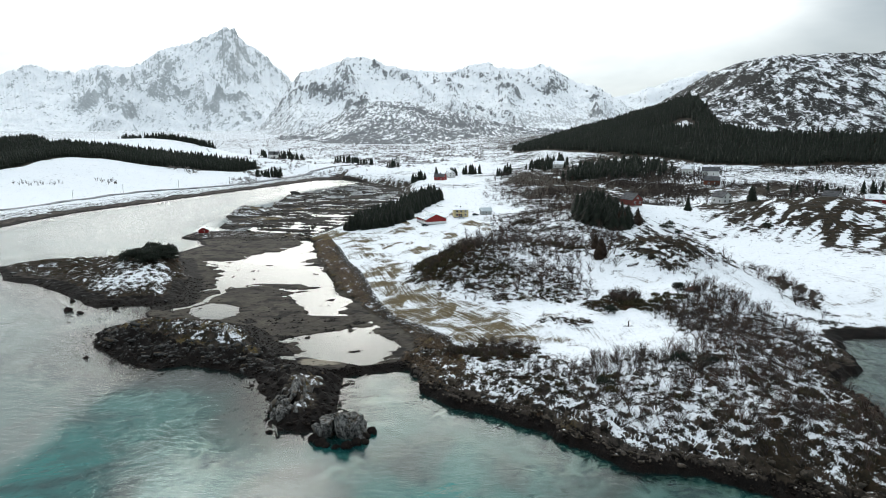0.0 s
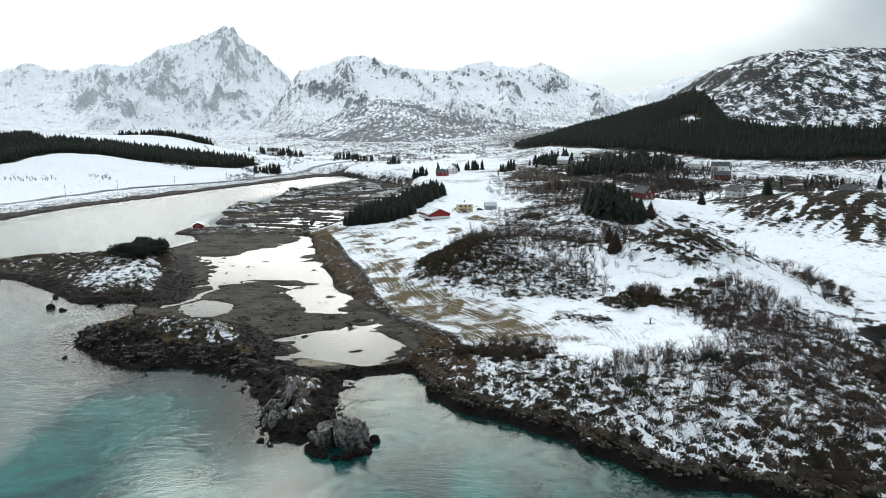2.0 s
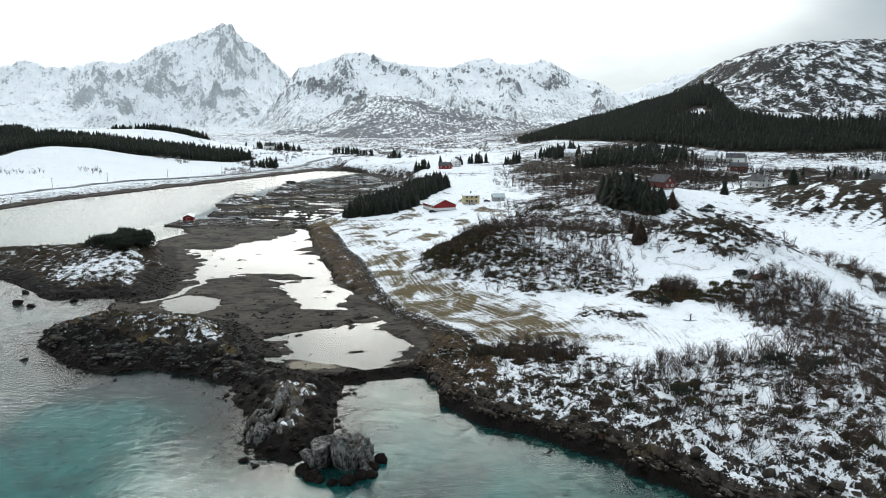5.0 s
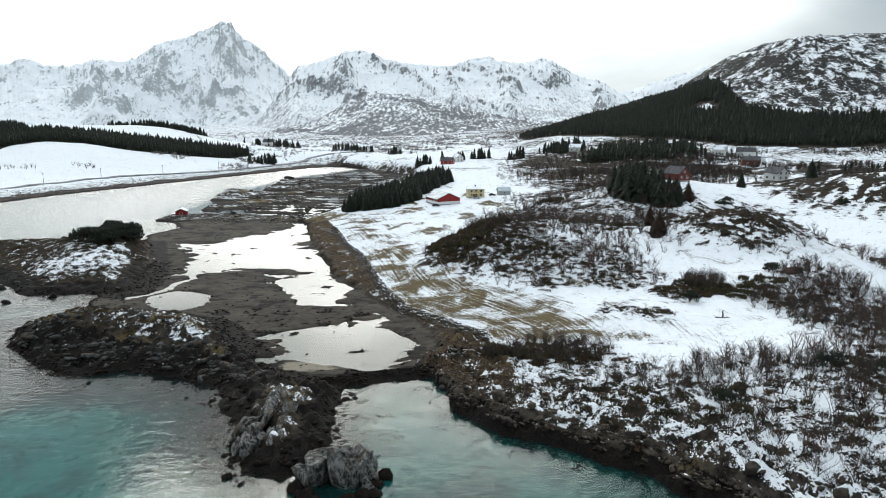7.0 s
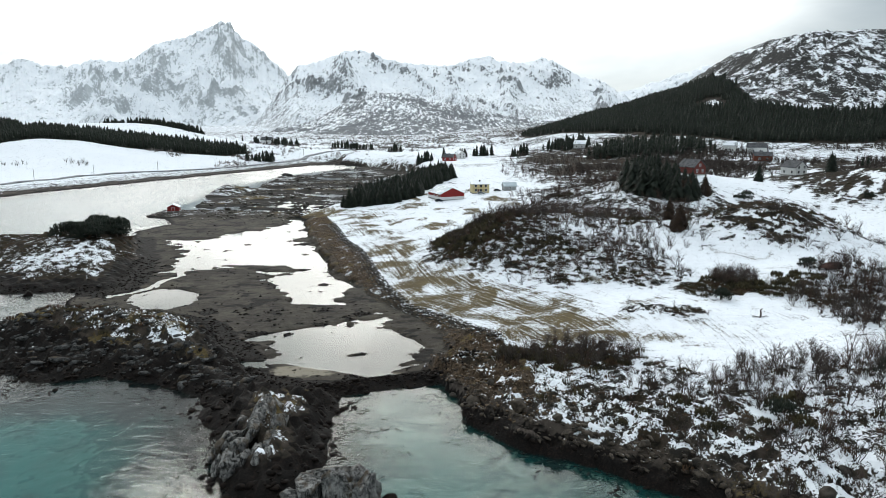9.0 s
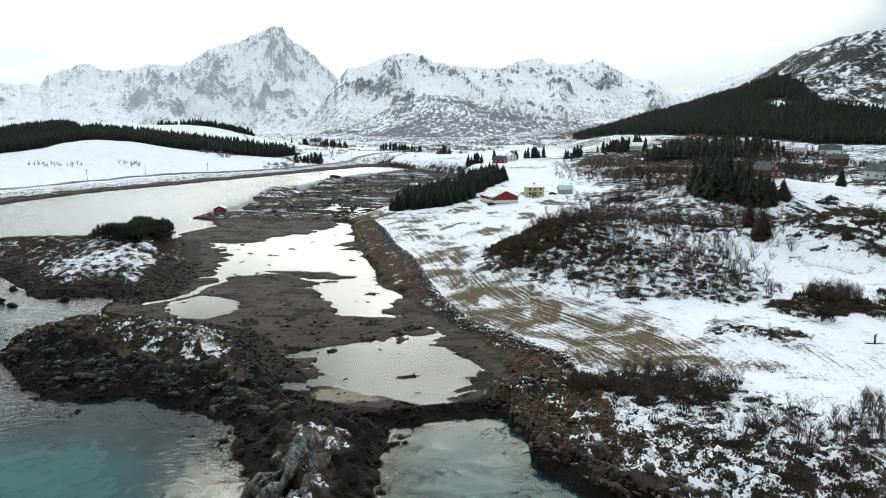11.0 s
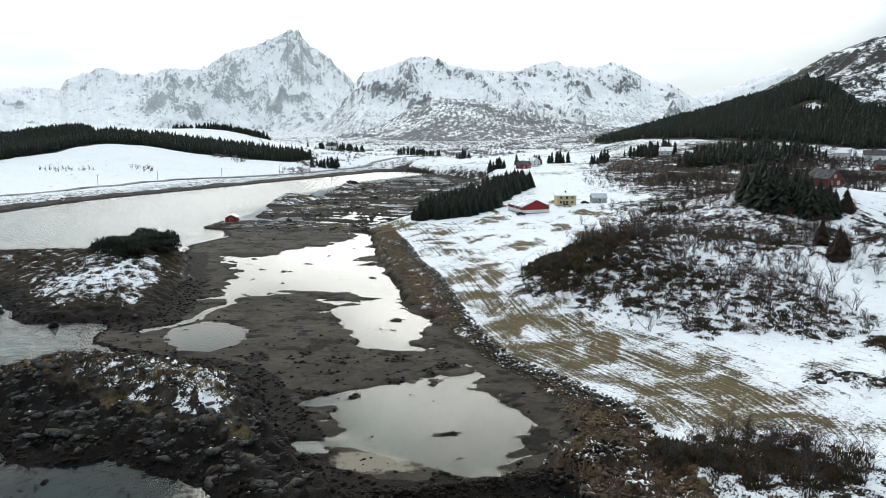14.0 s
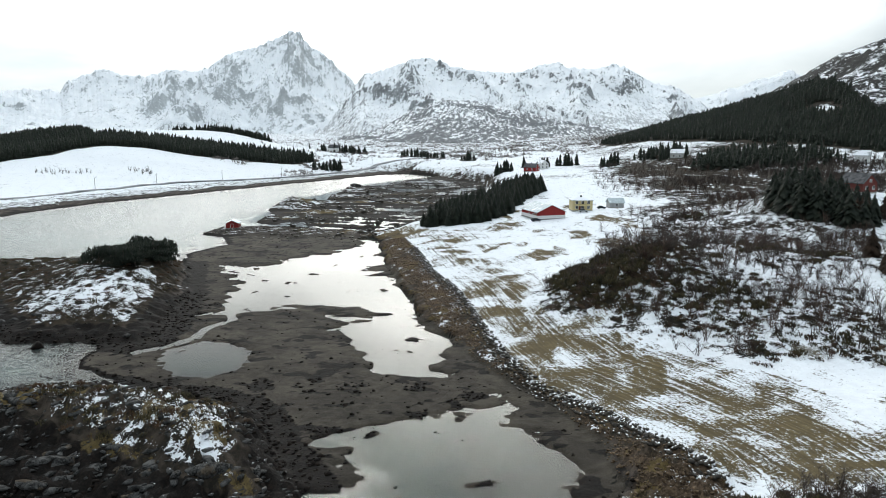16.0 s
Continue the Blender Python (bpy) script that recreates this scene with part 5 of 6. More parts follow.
slab_stuff("skerry_rocks", shore_points(81, (-108, -34, 176, 226), 2600, 1.0, 9), 82, 0.2, 0.85, DARK_ROCK, "jagged dark grey rocks of the low skerry", 0.9, SMALL_SLABS)
ledges = np.concatenate([shore_points(89, (-62, -34, 176, 194), 90, 0.9, 9), shore_points(90, (-110, -86, 194, 224), 130, 1.0, 9), shore_points(91, (-86, -62, 182, 196), 60, 1.2, 9)])
slab_stuff("skerry_ledges", ledges, 92, 0.5, 1.6, LEDGE_ROCK, "cracked grey bedrock ledges at the skerry's ends", 0.7)
slab_stuff("coast_rocks", shore_points(83, (0, 118, 104, 196), 1500, 1.7, 3.6), 84, 0.3, 1.1, COAST_ROCK, "tilted brown-grey rock slabs along the headland", 2.4)
slab_stuff("coast_slabs", shore_points(87, (0, 118, 104, 190), 15000, 1.6, 3.6), 88, 0.22, 0.8, COAST_ROCK, "brown angular rock slabs stepping down to the water", 2.2, SMALL_SLABS)
slab_stuff("island_rocks", shore_points(85, (-210, -96, 252, 350), 420, 1.0, 4), 86, 0.4, 1.4, DARK_ROCK, "dark rocks round the wooded island", 0.6)

# slope of pebbles and stones under the field's edge
g = np.random.RandomState(61)
line = np.array(FIELD_WALL, float)
seg = np.linalg.norm(np.diff(line, axis=0), axis=1)
run = np.concatenate([[0], np.cumsum(seg)])


def on_wall(s, off=0.0):
    i = min(int(np.searchsorted(run, s, "right")) - 1, len(seg) - 1)
    d = (line[i + 1] - line[i]) / seg[i]
    p = line[i] + d * (s - run[i])
    return p[0] + off * d[1], p[1] - off * d[0], math.atan2(d[1], d[0])


slope = np.array([on_wall(s, o)[:2] for s, o in zip(g.uniform(30, run[-1], 7500), g.uniform(0.6, 9.5, 7500))])
sz, sc = terrain(slope[:, 0], slope[:, 1])
slope = np.column_stack([slope, sz])[(sz > 0.45)]
stone_stuff("slope_stones", stone_rows(slope, 62, 0.12, 0.45), PEBBLE, "brown rubble stones on the bank below the field")
cause = np.column_stack([np.interp(g.uniform(0, 1, 1100), np.linspace(0, 1, 5), [c[0] for c in CAUSEWAY]), np.zeros(1100)])
cause[:, 1] = np.interp(cause[:, 0], [c[0] for c in CAUSEWAY], [c[1] for c in CAUSEWAY]) + g.normal(0, 1.5, 1100)
cause = np.column_stack([cause, terrain(cause[:, 0], cause[:, 1])[0]])
stone_stuff("causeway_stones", stone_rows(cause[cause[:, 2] > -0.1], 63, 0.18, 0.5), WEED_ROCK, "dark rubble of an old low causeway")
heath_rock = scatter(64, [(70, 165, 50, 45, 420), (35, 290, 45, 40, 480), (100, 260, 35, 45, 260), (190, 345, 60, 50, 420), (46, 212, 10, 4, 26), (-130, 290, 40, 40, 60)], in_heath)
stone_stuff("heath_stones", stone_rows(heath_rock, 65, 0.25, 1.1), SNOW_ROCK, "snow-dusted stones among heath")
flat_bits = np.random.RandomState(66).uniform((-140, 185), (5, 420), (5200, 2))
fz, fc = terrain(flat_bits[:, 0], flat_bits[:, 1])
ok = (fz > -0.25) & (fz < 0.7) & (fc["mud"] > 0.4)
stone_stuff("flat_stones", stone_rows(np.column_stack([flat_bits, fz])[ok], 67, 0.10, 0.55), WEED_ROCK, "small dark stones scattered over the mud flat")

edge = np.random.RandomState(166).uniform((-64, 184), (4, 300), (26000, 2))
ez, ec = terrain(edge[:, 0], edge[:, 1])
near_edge = (ez > -0.28) & (ez < 0.16) & (ec["mud"] > 0.4) & (fbm(edge[:, 0] / 6, edge[:, 1] / 6, 3, 58) > -0.02)
stone_stuff("pool_pebbles", stone_rows(np.column_stack([edge, ez])[near_edge], 167, 0.05, 0.22), WEED_ROCK, "small dark pebbles along the tide pools' rims")
rim = np.concatenate([np.random.RandomState(168).uniform((-112, 176), (-14, 236), (9000, 2)), np.random.RandomState(169).uniform((-165, 240), (-90, 300), (5000, 2))])
rz, rc = terrain(rim[:, 0], rim[:, 1])
on_rim = (rz > -0.1) & (rz < 1.3) & (rc["weed"] > 0.55)
stone_stuff("rim_stones", stone_rows(np.column_stack([rim, rz])[on_rim], 170, 0.15, 0.7), WEED_ROCK, "black weedy stones round the islets' feet")

marsh_bits = np.random.RandomState(171).uniform((-168, 400), (-60, 720), (2600, 2))
bz, bc = terrain(marsh_bits[:, 0], marsh_bits[:, 1])
dry = (bz > 0.15) & (inside(marsh_bits[:, 0], marsh_bits[:, 1], MARSH + []) > -8) & (fbm(marsh_bits[:, 0] / 16, marsh_bits[:, 1] / 24, 3, 63) > 0.02)
stone_stuff("marsh_rocks", stone_rows(np.column_stack([marsh_bits, bz])[dry], 172, 0.4, 2.4), SNOW_ROCK, "dark snow-dusted rocks on the tidal marsh")
point_bits = np.random.RandomState(173).uniform((-162, 402), (-74, 442), (700, 2))
qz, qc = terrain(point_bits[:, 0], point_bits[:, 1])
stone_stuff("point_rocks", stone_rows(np.column_stack([point_bits, qz])[(qz > 0.2) & (np.hypot(point_bits[:, 0] + 138, point_bits[:, 1] - 411) > 9)], 174, 0.25, 1.3), SNOW_ROCK, "dark rocks on the boathouse point")

# mats of weed awash in the shallows
g = np.random.RandomState(68)
mats = np.concatenate([g.uniform((-120, 140), (-10, 252), (34000, 2)), g.uniform((-16, 120), (60, 186), (11000, 2)), g.uniform((-215, 235), (-95, 290), (6000, 2))])
mz, mc = terrain(mats[:, 0], mats[:, 1])
cling = fbm(mats[:, 0] / 7, mats[:, 1] / 7, 3, 48)
ok = (mz < -0.05) & (mz > -0.95 + 0.9 * cling) & (mc["mud"] < 0.3)
mats = np.column_stack([mats, np.full(len(mats), -0.02)])[ok]
rows = np.column_stack([mats, 0.08 + 0.46 * g.uniform(0, 1, len(mats)) ** 2, g.uniform(0, 6.28, len(mats)), np.full(len(mats), 0.13)])
stuff("floating_weed", [spread("", (STONES[i][0] * (2.4, 0.7, 1.0), STONES[i][1]), rows[i::6], WEED_ROCK, "", "") for i in range(6)], WEED_ROCK, "dark seaweed mats awash in the shallows", "weed")

# big boulders
BOULDER_MESHES = [raw_mesh("boulder", *stone_shape(200 + i, 3, 0.24, 0.75), SHORE_ROCK, False) for i in range(4)]
BLACK_MESHES = [raw_mesh("boulder", *stone_shape(220 + i, 3, 0.26, 0.7), WEED_ROCK, False) for i in range(3)]


def boulder(x, y, size, mesh, label, turn=0.0, sink=0.3):
    ob = tagged(new("boulder", mesh), label, "boulder", "boulders on the shore")
    z = max(height_at(x, y), -0.4)
    ob.matrix_basis = Matrix.LocRotScale((x, y, z + size * (0.75 - sink)), Euler((0, 0, turn)), (size * 1.15, size, size))


for i, (x, y, s) in enumerate([(7, 171, 1.7), (13.5, 164.5, 1.6), (9.5, 175, 0.8), (3, 178, 0.8), (19, 160, 0.8), (30, 152, 0.9), (41, 146, 1.0), (48, 138, 1.2), (57, 132, 1.1), (66, 129, 1.3), (73, 124, 1.1),
                               (83, 118, 1.4), (92, 116, 1.2), (100, 116, 1.4), (36, 148, 0.8), (24, 156, 0.7), (61, 129, 0.9), (78, 122, 1.0), (52, 135, 0.8), (88, 121, 0.9)]):
    boulder(x, y, s, BOULDER_MESHES[i % 4], "rounded brown-grey boulder on the dark rocky shore", i * 1.3)
big = tagged(new("boulder", raw_mesh("boulder", *stone_shape(260, 4, 0.20, 0.6), RUST_ROCK, False)), "large rust-brown boulder on a snowy scrub slope", "boulder")
big.matrix_basis = Matrix.LocRotScale((100.5, 236, height_at(100.5, 236) + 0.5), Euler((0, 0, 0.2)), (3.4, 2.0, 2.0))
islet = tagged(new("rock_islet", raw_mesh("rock_islet", *stone_shape(262, 4, 0.16, 0.7), DARK_ROCK, False)), "dark blocky rock islet standing in the fjord", "rock")
islet.matrix_basis = Matrix.LocRotScale((-152, 682, 1.4), Euler((0, 0, 0.1)), (5.4, 4.4, 4.4))
for i, (x, y, s) in enumerate([(-118, 248, 1.6), (-128, 241, 1.3), (-99, 192, 0.8), (-70, 179, 0.7), (-47, 172, 0.6), (-29, 142, 0.9), (-26, 140, 0.7), (-141, 258, 1.3), (-134, 244, 1.7)]):
    boulder(x, y, s, BLACK_MESHES[i % 3], "black weed-covered boulder in shallow water", i * 0.9, 0.25)

# the grey rock stack off the point, and the ribbed crag behind it
stack = tagged(new("rock_stack"), "weathered grey rock stack with black weed round its foot", "rock")
stack.location = (-11.5, 141, 0)
for i, (x, y, z, sx, sy, sz) in enumerate([(-3.1, 0.4, 1.7, 2.6, 3.0, 3.6), (0.3, -0.8, 1.9, 2.4, 2.8, 4.1), (3.1, 0.1, 1.5, 2.3, 2.8, 3.6), (-0.9, 2.4, 2.3, 3.4, 2.6, 3.7), (2.1, 2.6, 1.9, 2.8, 2.4, 3.4), (-4.9, -0.8, 0.5, 1.8, 2.0, 2.5)]):
    lump = part("rock", raw_mesh("rock", *stone_shape(300 + i, 4, 0.22, 1.0), ROCK, False), stack)
    lump.matrix_basis = Matrix.LocRotScale((x, y, z), Euler((0.1 * i, 0, i * 1.1)), (sx, sy, sz))
g = np.random.RandomState(70)
for i in range(10):
    a, q = g.uniform(0, 6.28), g.uniform(0.75, 1.1)
    s = g.uniform(0.7, 1.3)
    lump = part("rock", raw_mesh("rock", *stone_shape(310 + i, 3, 0.34, 1.0), ROCK, False), stack)
    lump.matrix_basis = Matrix.LocRotScale((4.6 * q * math.cos(a), 4.0 * q * math.sin(a), 3.6 - 2.6 * q * q), Euler((g.normal(0, 0.3), 0, a)), (s, s * 0.8, s * 1.3))
for i in range(26):
    a = i / 26 * 6.28 + 0.2 * math.sin(i * 5.1)
    lump = part("weedy_rock", BLACK_MESHES[i % 3], stack, "black weedy rock")
    lump.matrix_basis = Matrix.LocRotScale(((6.0 + 0.8 * math.sin(i * 3.7)) * math.cos(a), (5.4 + 0.8 * math.cos(i * 2.9)) * math.sin(a) - 0.5, 0.1), Euler((0, 0, i * 2.1)), (1.5 + 0.4 * math.sin(i * 1.9), 1.3, 1.1 + 0.5 * (i % 3)))
crag = tagged(new("rock_crag"), "pale grey ribbed rock crag on the dark skerry", "rock")
crag.location = (-26, 158, 0)
g = np.random.RandomState(71)
for i in range(34):
    u, v = g.uniform(-1, 1), g.uniform(-1, 1)
    if u * u + v * v > 1.1:
        continue
    x, y = u * 5.5 + v * 1.2, v * 10
    s = g.uniform(0.9, 1.9)
    rib = part("rock", raw_mesh("rock", *stone_shape(330 + i, 3, 0.3, 1.0), ROCK, False), crag)
    top = 2.8 * (1 - 0.7 * (u * u + v * v)) + height_at(-26 + x, 158 + y) * 0.55
    rib.matrix_basis = Matrix.LocRotScale((x, y, top - s * 0.5), Euler((g.normal(0, 0.15), g.normal(0, 0.15), g.normal(1.4, 0.25))), (s * 2.1, s * 0.75, s * 1.25))

# dry-stone wall on the field's edge
wall = tagged(new("stone_wall"), "low dry-stone wall of dark stones, snow caught between them", "wall")
WALL_STONES = [raw_mesh("stone", *stone_shape(400 + i, 1, 0.45, 0.75), SNOW_ROCK) for i in range(5)]
g, s, count, rest = np.random.RandomState(72), run[-1], 0, []
while s > 60:
    for off, lift, big in ((-0.9, 0.05, 1.0), (-0.2, 0.22, 1.1), (0.5, 0.25, 1.1), (1.3, 0.05, 1.2), (2.3, 0.0, 1.0)):
        x, y, a = on_wall(max(s + g.uniform(-0.4, 0.4), 0), off + g.uniform(-0.35, 0.35))
        r = g.uniform(0.28, 0.58) * big
        if count < 300:
            st = part("stone", WALL_STONES[count % 5], wall)
            st.matrix_basis = Matrix.LocRotScale((x, y, height_at(x, y) + lift), Euler((0, 0, a + g.normal(0, 0.5))), (r * 1.25, r, r * 0.85))
        else:
            rest.append((x, y, lift, r, a, 0.9))
        count += 1
    s -= 0.85 if count < 300 else 1.0
rest = np.array(rest)
rest[:, 2] += terrain(rest[:, 0], rest[:, 1])[0]
rest_ob = stuff("stones", [spread("", STONES[i], rest[i::6], SNOW_ROCK, "", "") for i in range(6)], SNOW_ROCK, "", "")
rest_ob.parent = wall


# ---- buildings ----
RED = board_paint("faded_red_boards", (0.26, 0.022, 0.020), (0.16, 0.022, 0.020))
BARN_RED = board_paint("dark_red_boards", (0.125, 0.028, 0.020), (0.075, 0.022, 0.017))
YELLOW = board_paint("cream_yellow_boards", (0.60, 0.50, 0.27), (0.48, 0.40, 0.22))
WHITE = board_paint("white_painted_boards", (0.74, 0.74, 0.72), (0.55, 0.55, 0.53))
BROWN = board_paint("red_brown_boards", (0.20, 0.065, 0.040), (0.12, 0.045, 0.032))
GREY = board_paint("weathered_grey_boards", (0.36, 0.37, 0.36), (0.22, 0.22, 0.21))
TIN = mottled("pale_tin_roof", (0.36, 0.42, 0.45), (0.56, 0.62, 0.64), 0.6, 0.5, 0.15, 0.01, snow=0.25)
SLATE = mottled("dark_slate_roof", (0.035, 0.036, 0.040), (0.11, 0.11, 0.115), 0.8, 0.7, 0.3, 0.02, snow=0.1)
SNOWY = mottled("snow_covered_roof", (0.30, 0.32, 0.34), (0.66, 0.68, 0.70), 0.4, 0.85, 0.2, 0.05, snow=0.9)
CONCRETE = mottled("grey_concrete", (0.20, 0.20, 0.19), (0.36, 0.35, 0.33), 2.0, 0.9, 0.3, 0.02)
TRIM = mottled("white_trim_paint", (0.66, 0.66, 0.64), (0.78, 0.78, 0.76), 3.0, 0.6, 0.1, 0.01)
TYRE = mottled("black_rubber", (0.012, 0.012, 0.012), (0.03, 0.03, 0.03), 6.0, 0.8, 0.1, 0.01)
glass = Mat("window_glass")
GLASS = glass.done((0.02, 0.025, 0.03), 0.05, None, 0.6)


def box(bm, x0, x1, y0, y1, z0, z1):
    v = [bm.verts.new(p) for p in ((x0, y0, z0), (x1, y0, z0), (x1, y1, z0), (x0, y1, z0), (x0, y0, z1), (x1, y0, z1), (x1, y1, z1), (x0, y1, z1))]
    for f in ((3, 2, 1, 0), (4, 5, 6, 7), (0, 1, 5, 4), (1, 2, 6, 5), (2, 3, 7, 6), (3, 0, 4, 7)):
        bm.faces.new([v[i] for i in f])


def poly(bm, *faces):
    for f in faces:
        bm.faces.new([bm.verts.new(p) for p in f])


def house(name, x, y, turn, length, width, eave, rise, wall, roof, label, windows=(), door=None, chimney=None, base=0.5, hip=0.0, low=None, z=None, sink=0.3):
    """A house with its ridge along its own y; the gable at -y is its front. windows: side, along, sill, width, height."""
    z = min(height_at(x + dx, y + dy) for dx in (-3, 3) for dy in (-3, 3)) if z is None else z
    root = tagged(new(name), label, "house")
    root.matrix_basis = pose(x, y, z, 0, 0, turn)
    w, n = width / 2, length / 2
    bm = bmesh.new()
    box(bm, -w - 0.05, w + 0.05, -n - 0.05, n + 0.05, -sink - 1.2, base)
    part_bm("foundation", bm, CONCRETE, root, "grey concrete footing")
    bm = bmesh.new()
    h = n - hip
    a, b, c, d = (-w, -n), (w, -n), (w, n), (-w, n)
    box(bm, -w, w, -n, n, base, eave)
    if not hip:
        poly(bm, ((-w, -n, eave), (w, -n, eave), (0, -n, eave + rise)), ((w, n, eave), (-w, n, eave), (0, n, eave + rise)))
    part_bm("wall", bm, wall, root)
    if low:
        bm = bmesh.new()
        box(bm, -w - 0.06, w + 0.06, -n - 0.06, n + 0.06, base, low)
        part_bm("plinth", bm, TRIM, root, "white-painted lower wall")
    bm = bmesh.new()
    o, t = 0.45, 0.22
    slope = rise / w
    r0, r1 = (-n - o, n + o) if not hip else (-h, h)
    for sx in (-1, 1):
        e0, e1 = (sx * (w + o), -n - o, eave - o * slope), (sx * (w + o), n + o, eave - o * slope)
        t0, t1 = (0, r0, eave + rise), (0, r1, eave + rise)
        lift = lambda p: (p[0], p[1], p[2] + t)
        poly(bm, (lift(e0), lift(e1), lift(t1), lift(t0)), (e0, t0, t1, e1), (e0, e1, lift(e1), lift(e0)), (e0, lift(e0), lift(t0), t0), (e1, t1, lift(t1), lift(e1)))
    if hip:
        for sy in (-1, 1):
            p, q, k = (-w - o, sy * (n + o), eave - o * slope), (w + o, sy * (n + o), eave - o * slope), (0, sy * h, eave + rise)
            poly(bm, ((p[0], p[1], p[2] + t), (q[0], q[1], q[2] + t), (k[0], k[1], k[2] + t)), (p, q, (q[0], q[1], q[2] + t), (p[0], p[1], p[2] + t)))
    bmesh.ops.recalc_face_normals(bm, faces=bm.faces[:])
    top = part_bm("roof", bm, roof, root)
    if chimney:
        bm = bmesh.new()
        cx, cy, ch = chimney
        box(bm, cx - 0.35, cx + 0.35, cy - 0.35, cy + 0.35, eave + rise * 0.4, eave + rise + ch)
        box(bm, cx - 0.45, cx + 0.45, cy - 0.45, cy + 0.45, eave + rise + ch, eave + rise + ch + 0.12)
        part_bm("chimney", bm, SLATE, top, "dark chimney")

    def opening(kind, side, u, sill, ww, hh, mat, deep):
        bm = bmesh.new()
        e = 0.10
        for x0, x1, z0, z1 in ((-ww / 2 - e, -ww / 2, -e, hh + e), (ww / 2, ww / 2 + e, -e, hh + e), (-ww / 2, ww / 2, -e, 0), (-ww / 2, ww / 2, hh, hh + e)):
            box(bm, x0, x1, -deep, 0.02, z0, z1)
        if kind == "window":
            box(bm, -0.03, 0.03, -deep * 0.8, 0.02, 0, hh)
        fr = part_bm(kind, bm, TRIM, root, "white-framed " + kind)
        place = {"front": pose(u, -n, sill), "back": pose(u, n, sill, 0, 0, 180), "right": pose(w, u, sill, 0, 0, 90), "left": pose(-w, u, sill, 0, 0, -90)}[side]
        fr.matrix_basis = place
        bm = bmesh.new()
        box(bm, -ww / 2, ww / 2, -deep * 0.4, 0.0, 0, hh)
        part_bm("pane" if kind == "window" else "leaf", bm, mat, fr, "dark window glass" if kind == "window" else "painted door leaf")

    for side, u, sill, ww, hh in windows:
        opening("window", side, u, sill, ww, hh, GLASS, 0.12)
    if door:
        opening("door", *door, 0.12)
    return root


barn = house("barn", -2.5, 425, 24, 17, 13.5, 3.4, 3.0, RED, TIN, "red barn with white lower walls and a pale tin roof", [("left", -4, 1.4, 1.2, 1.2), ("left", 0, 1.4, 1.2, 1.2)], ("left", -6.6, 0.4, 2.6, 2.5, BROWN), low=1.9)
farm = house("farmhouse", 16, 446, 98, 9.5, 8.0, 5.2, 1.1, YELLOW, SNOWY, "two-storey cream-yellow farmhouse with a low snowy hipped roof", [(s, u, z, 1.1, 1.3) for s in ("left", "front") for u in (-2.8, 0.0, 2.8) for z in (1.3, 3.6)], ("left", 1.4, 0.5, 1.0, 2.0, BROWN), (0, 0, 0.9), hip=2.6)
bm = bmesh.new()
box(bm, -6.0, -4.0, -1.6, 2.4, 2.75, 2.95)
for py in (-1.5, 2.3):
    box(bm, -5.95, -5.83, py - 0.06, py + 0.06, 0.1, 3.8)
box(bm, -6.0, -5.92, -1.6, 2.4, 3.7, 3.8)
part_bm("porch", bm, YELLOW, farm, "yellow wooden entrance porch with a balcony")
house("garage", 33, 452, 100, 7, 5.5, 2.7, 1.8, GREY, TIN, "small grey garage with a pale roof beside the farmhouse", [("left", 0, 1.2, 1.0, 1.0)], ("left", -2.0, 0.2, 2.2, 2.1, GREY))
house("boathouse", -148.5, 423, 14, 6.0, 5.8, 2.6, 1.3, RED, SNOWY, "small red boathouse with white corner boards on a rocky point", [], ("front", 0.0, 0.5, 1.4, 1.8, RED), sink=0.8)
house("hill_house", 115, 391, 28, 10, 7.4, 3.9, 3.2, BARN_RED, SLATE, "dark red gabled house beside a spruce grove", [("front", 0.0, 4.2, 1.0, 1.0), ("front", -1.8, 1.4, 1.1, 1.3), ("front", 1.8, 1.4, 1.1, 1.3), ("right", 0, 1.4, 1.1, 1.3)], None, (0.6, 1.0, 0.8))
FAR_WINDOWS = [("front", u, z, 1.1, 1.3) for u in (-1.8, 1.8) for z in (1.4, 3.9)] + [("left", u, 1.4, 1.1, 1.3) for u in (-2.5, 2.5)]
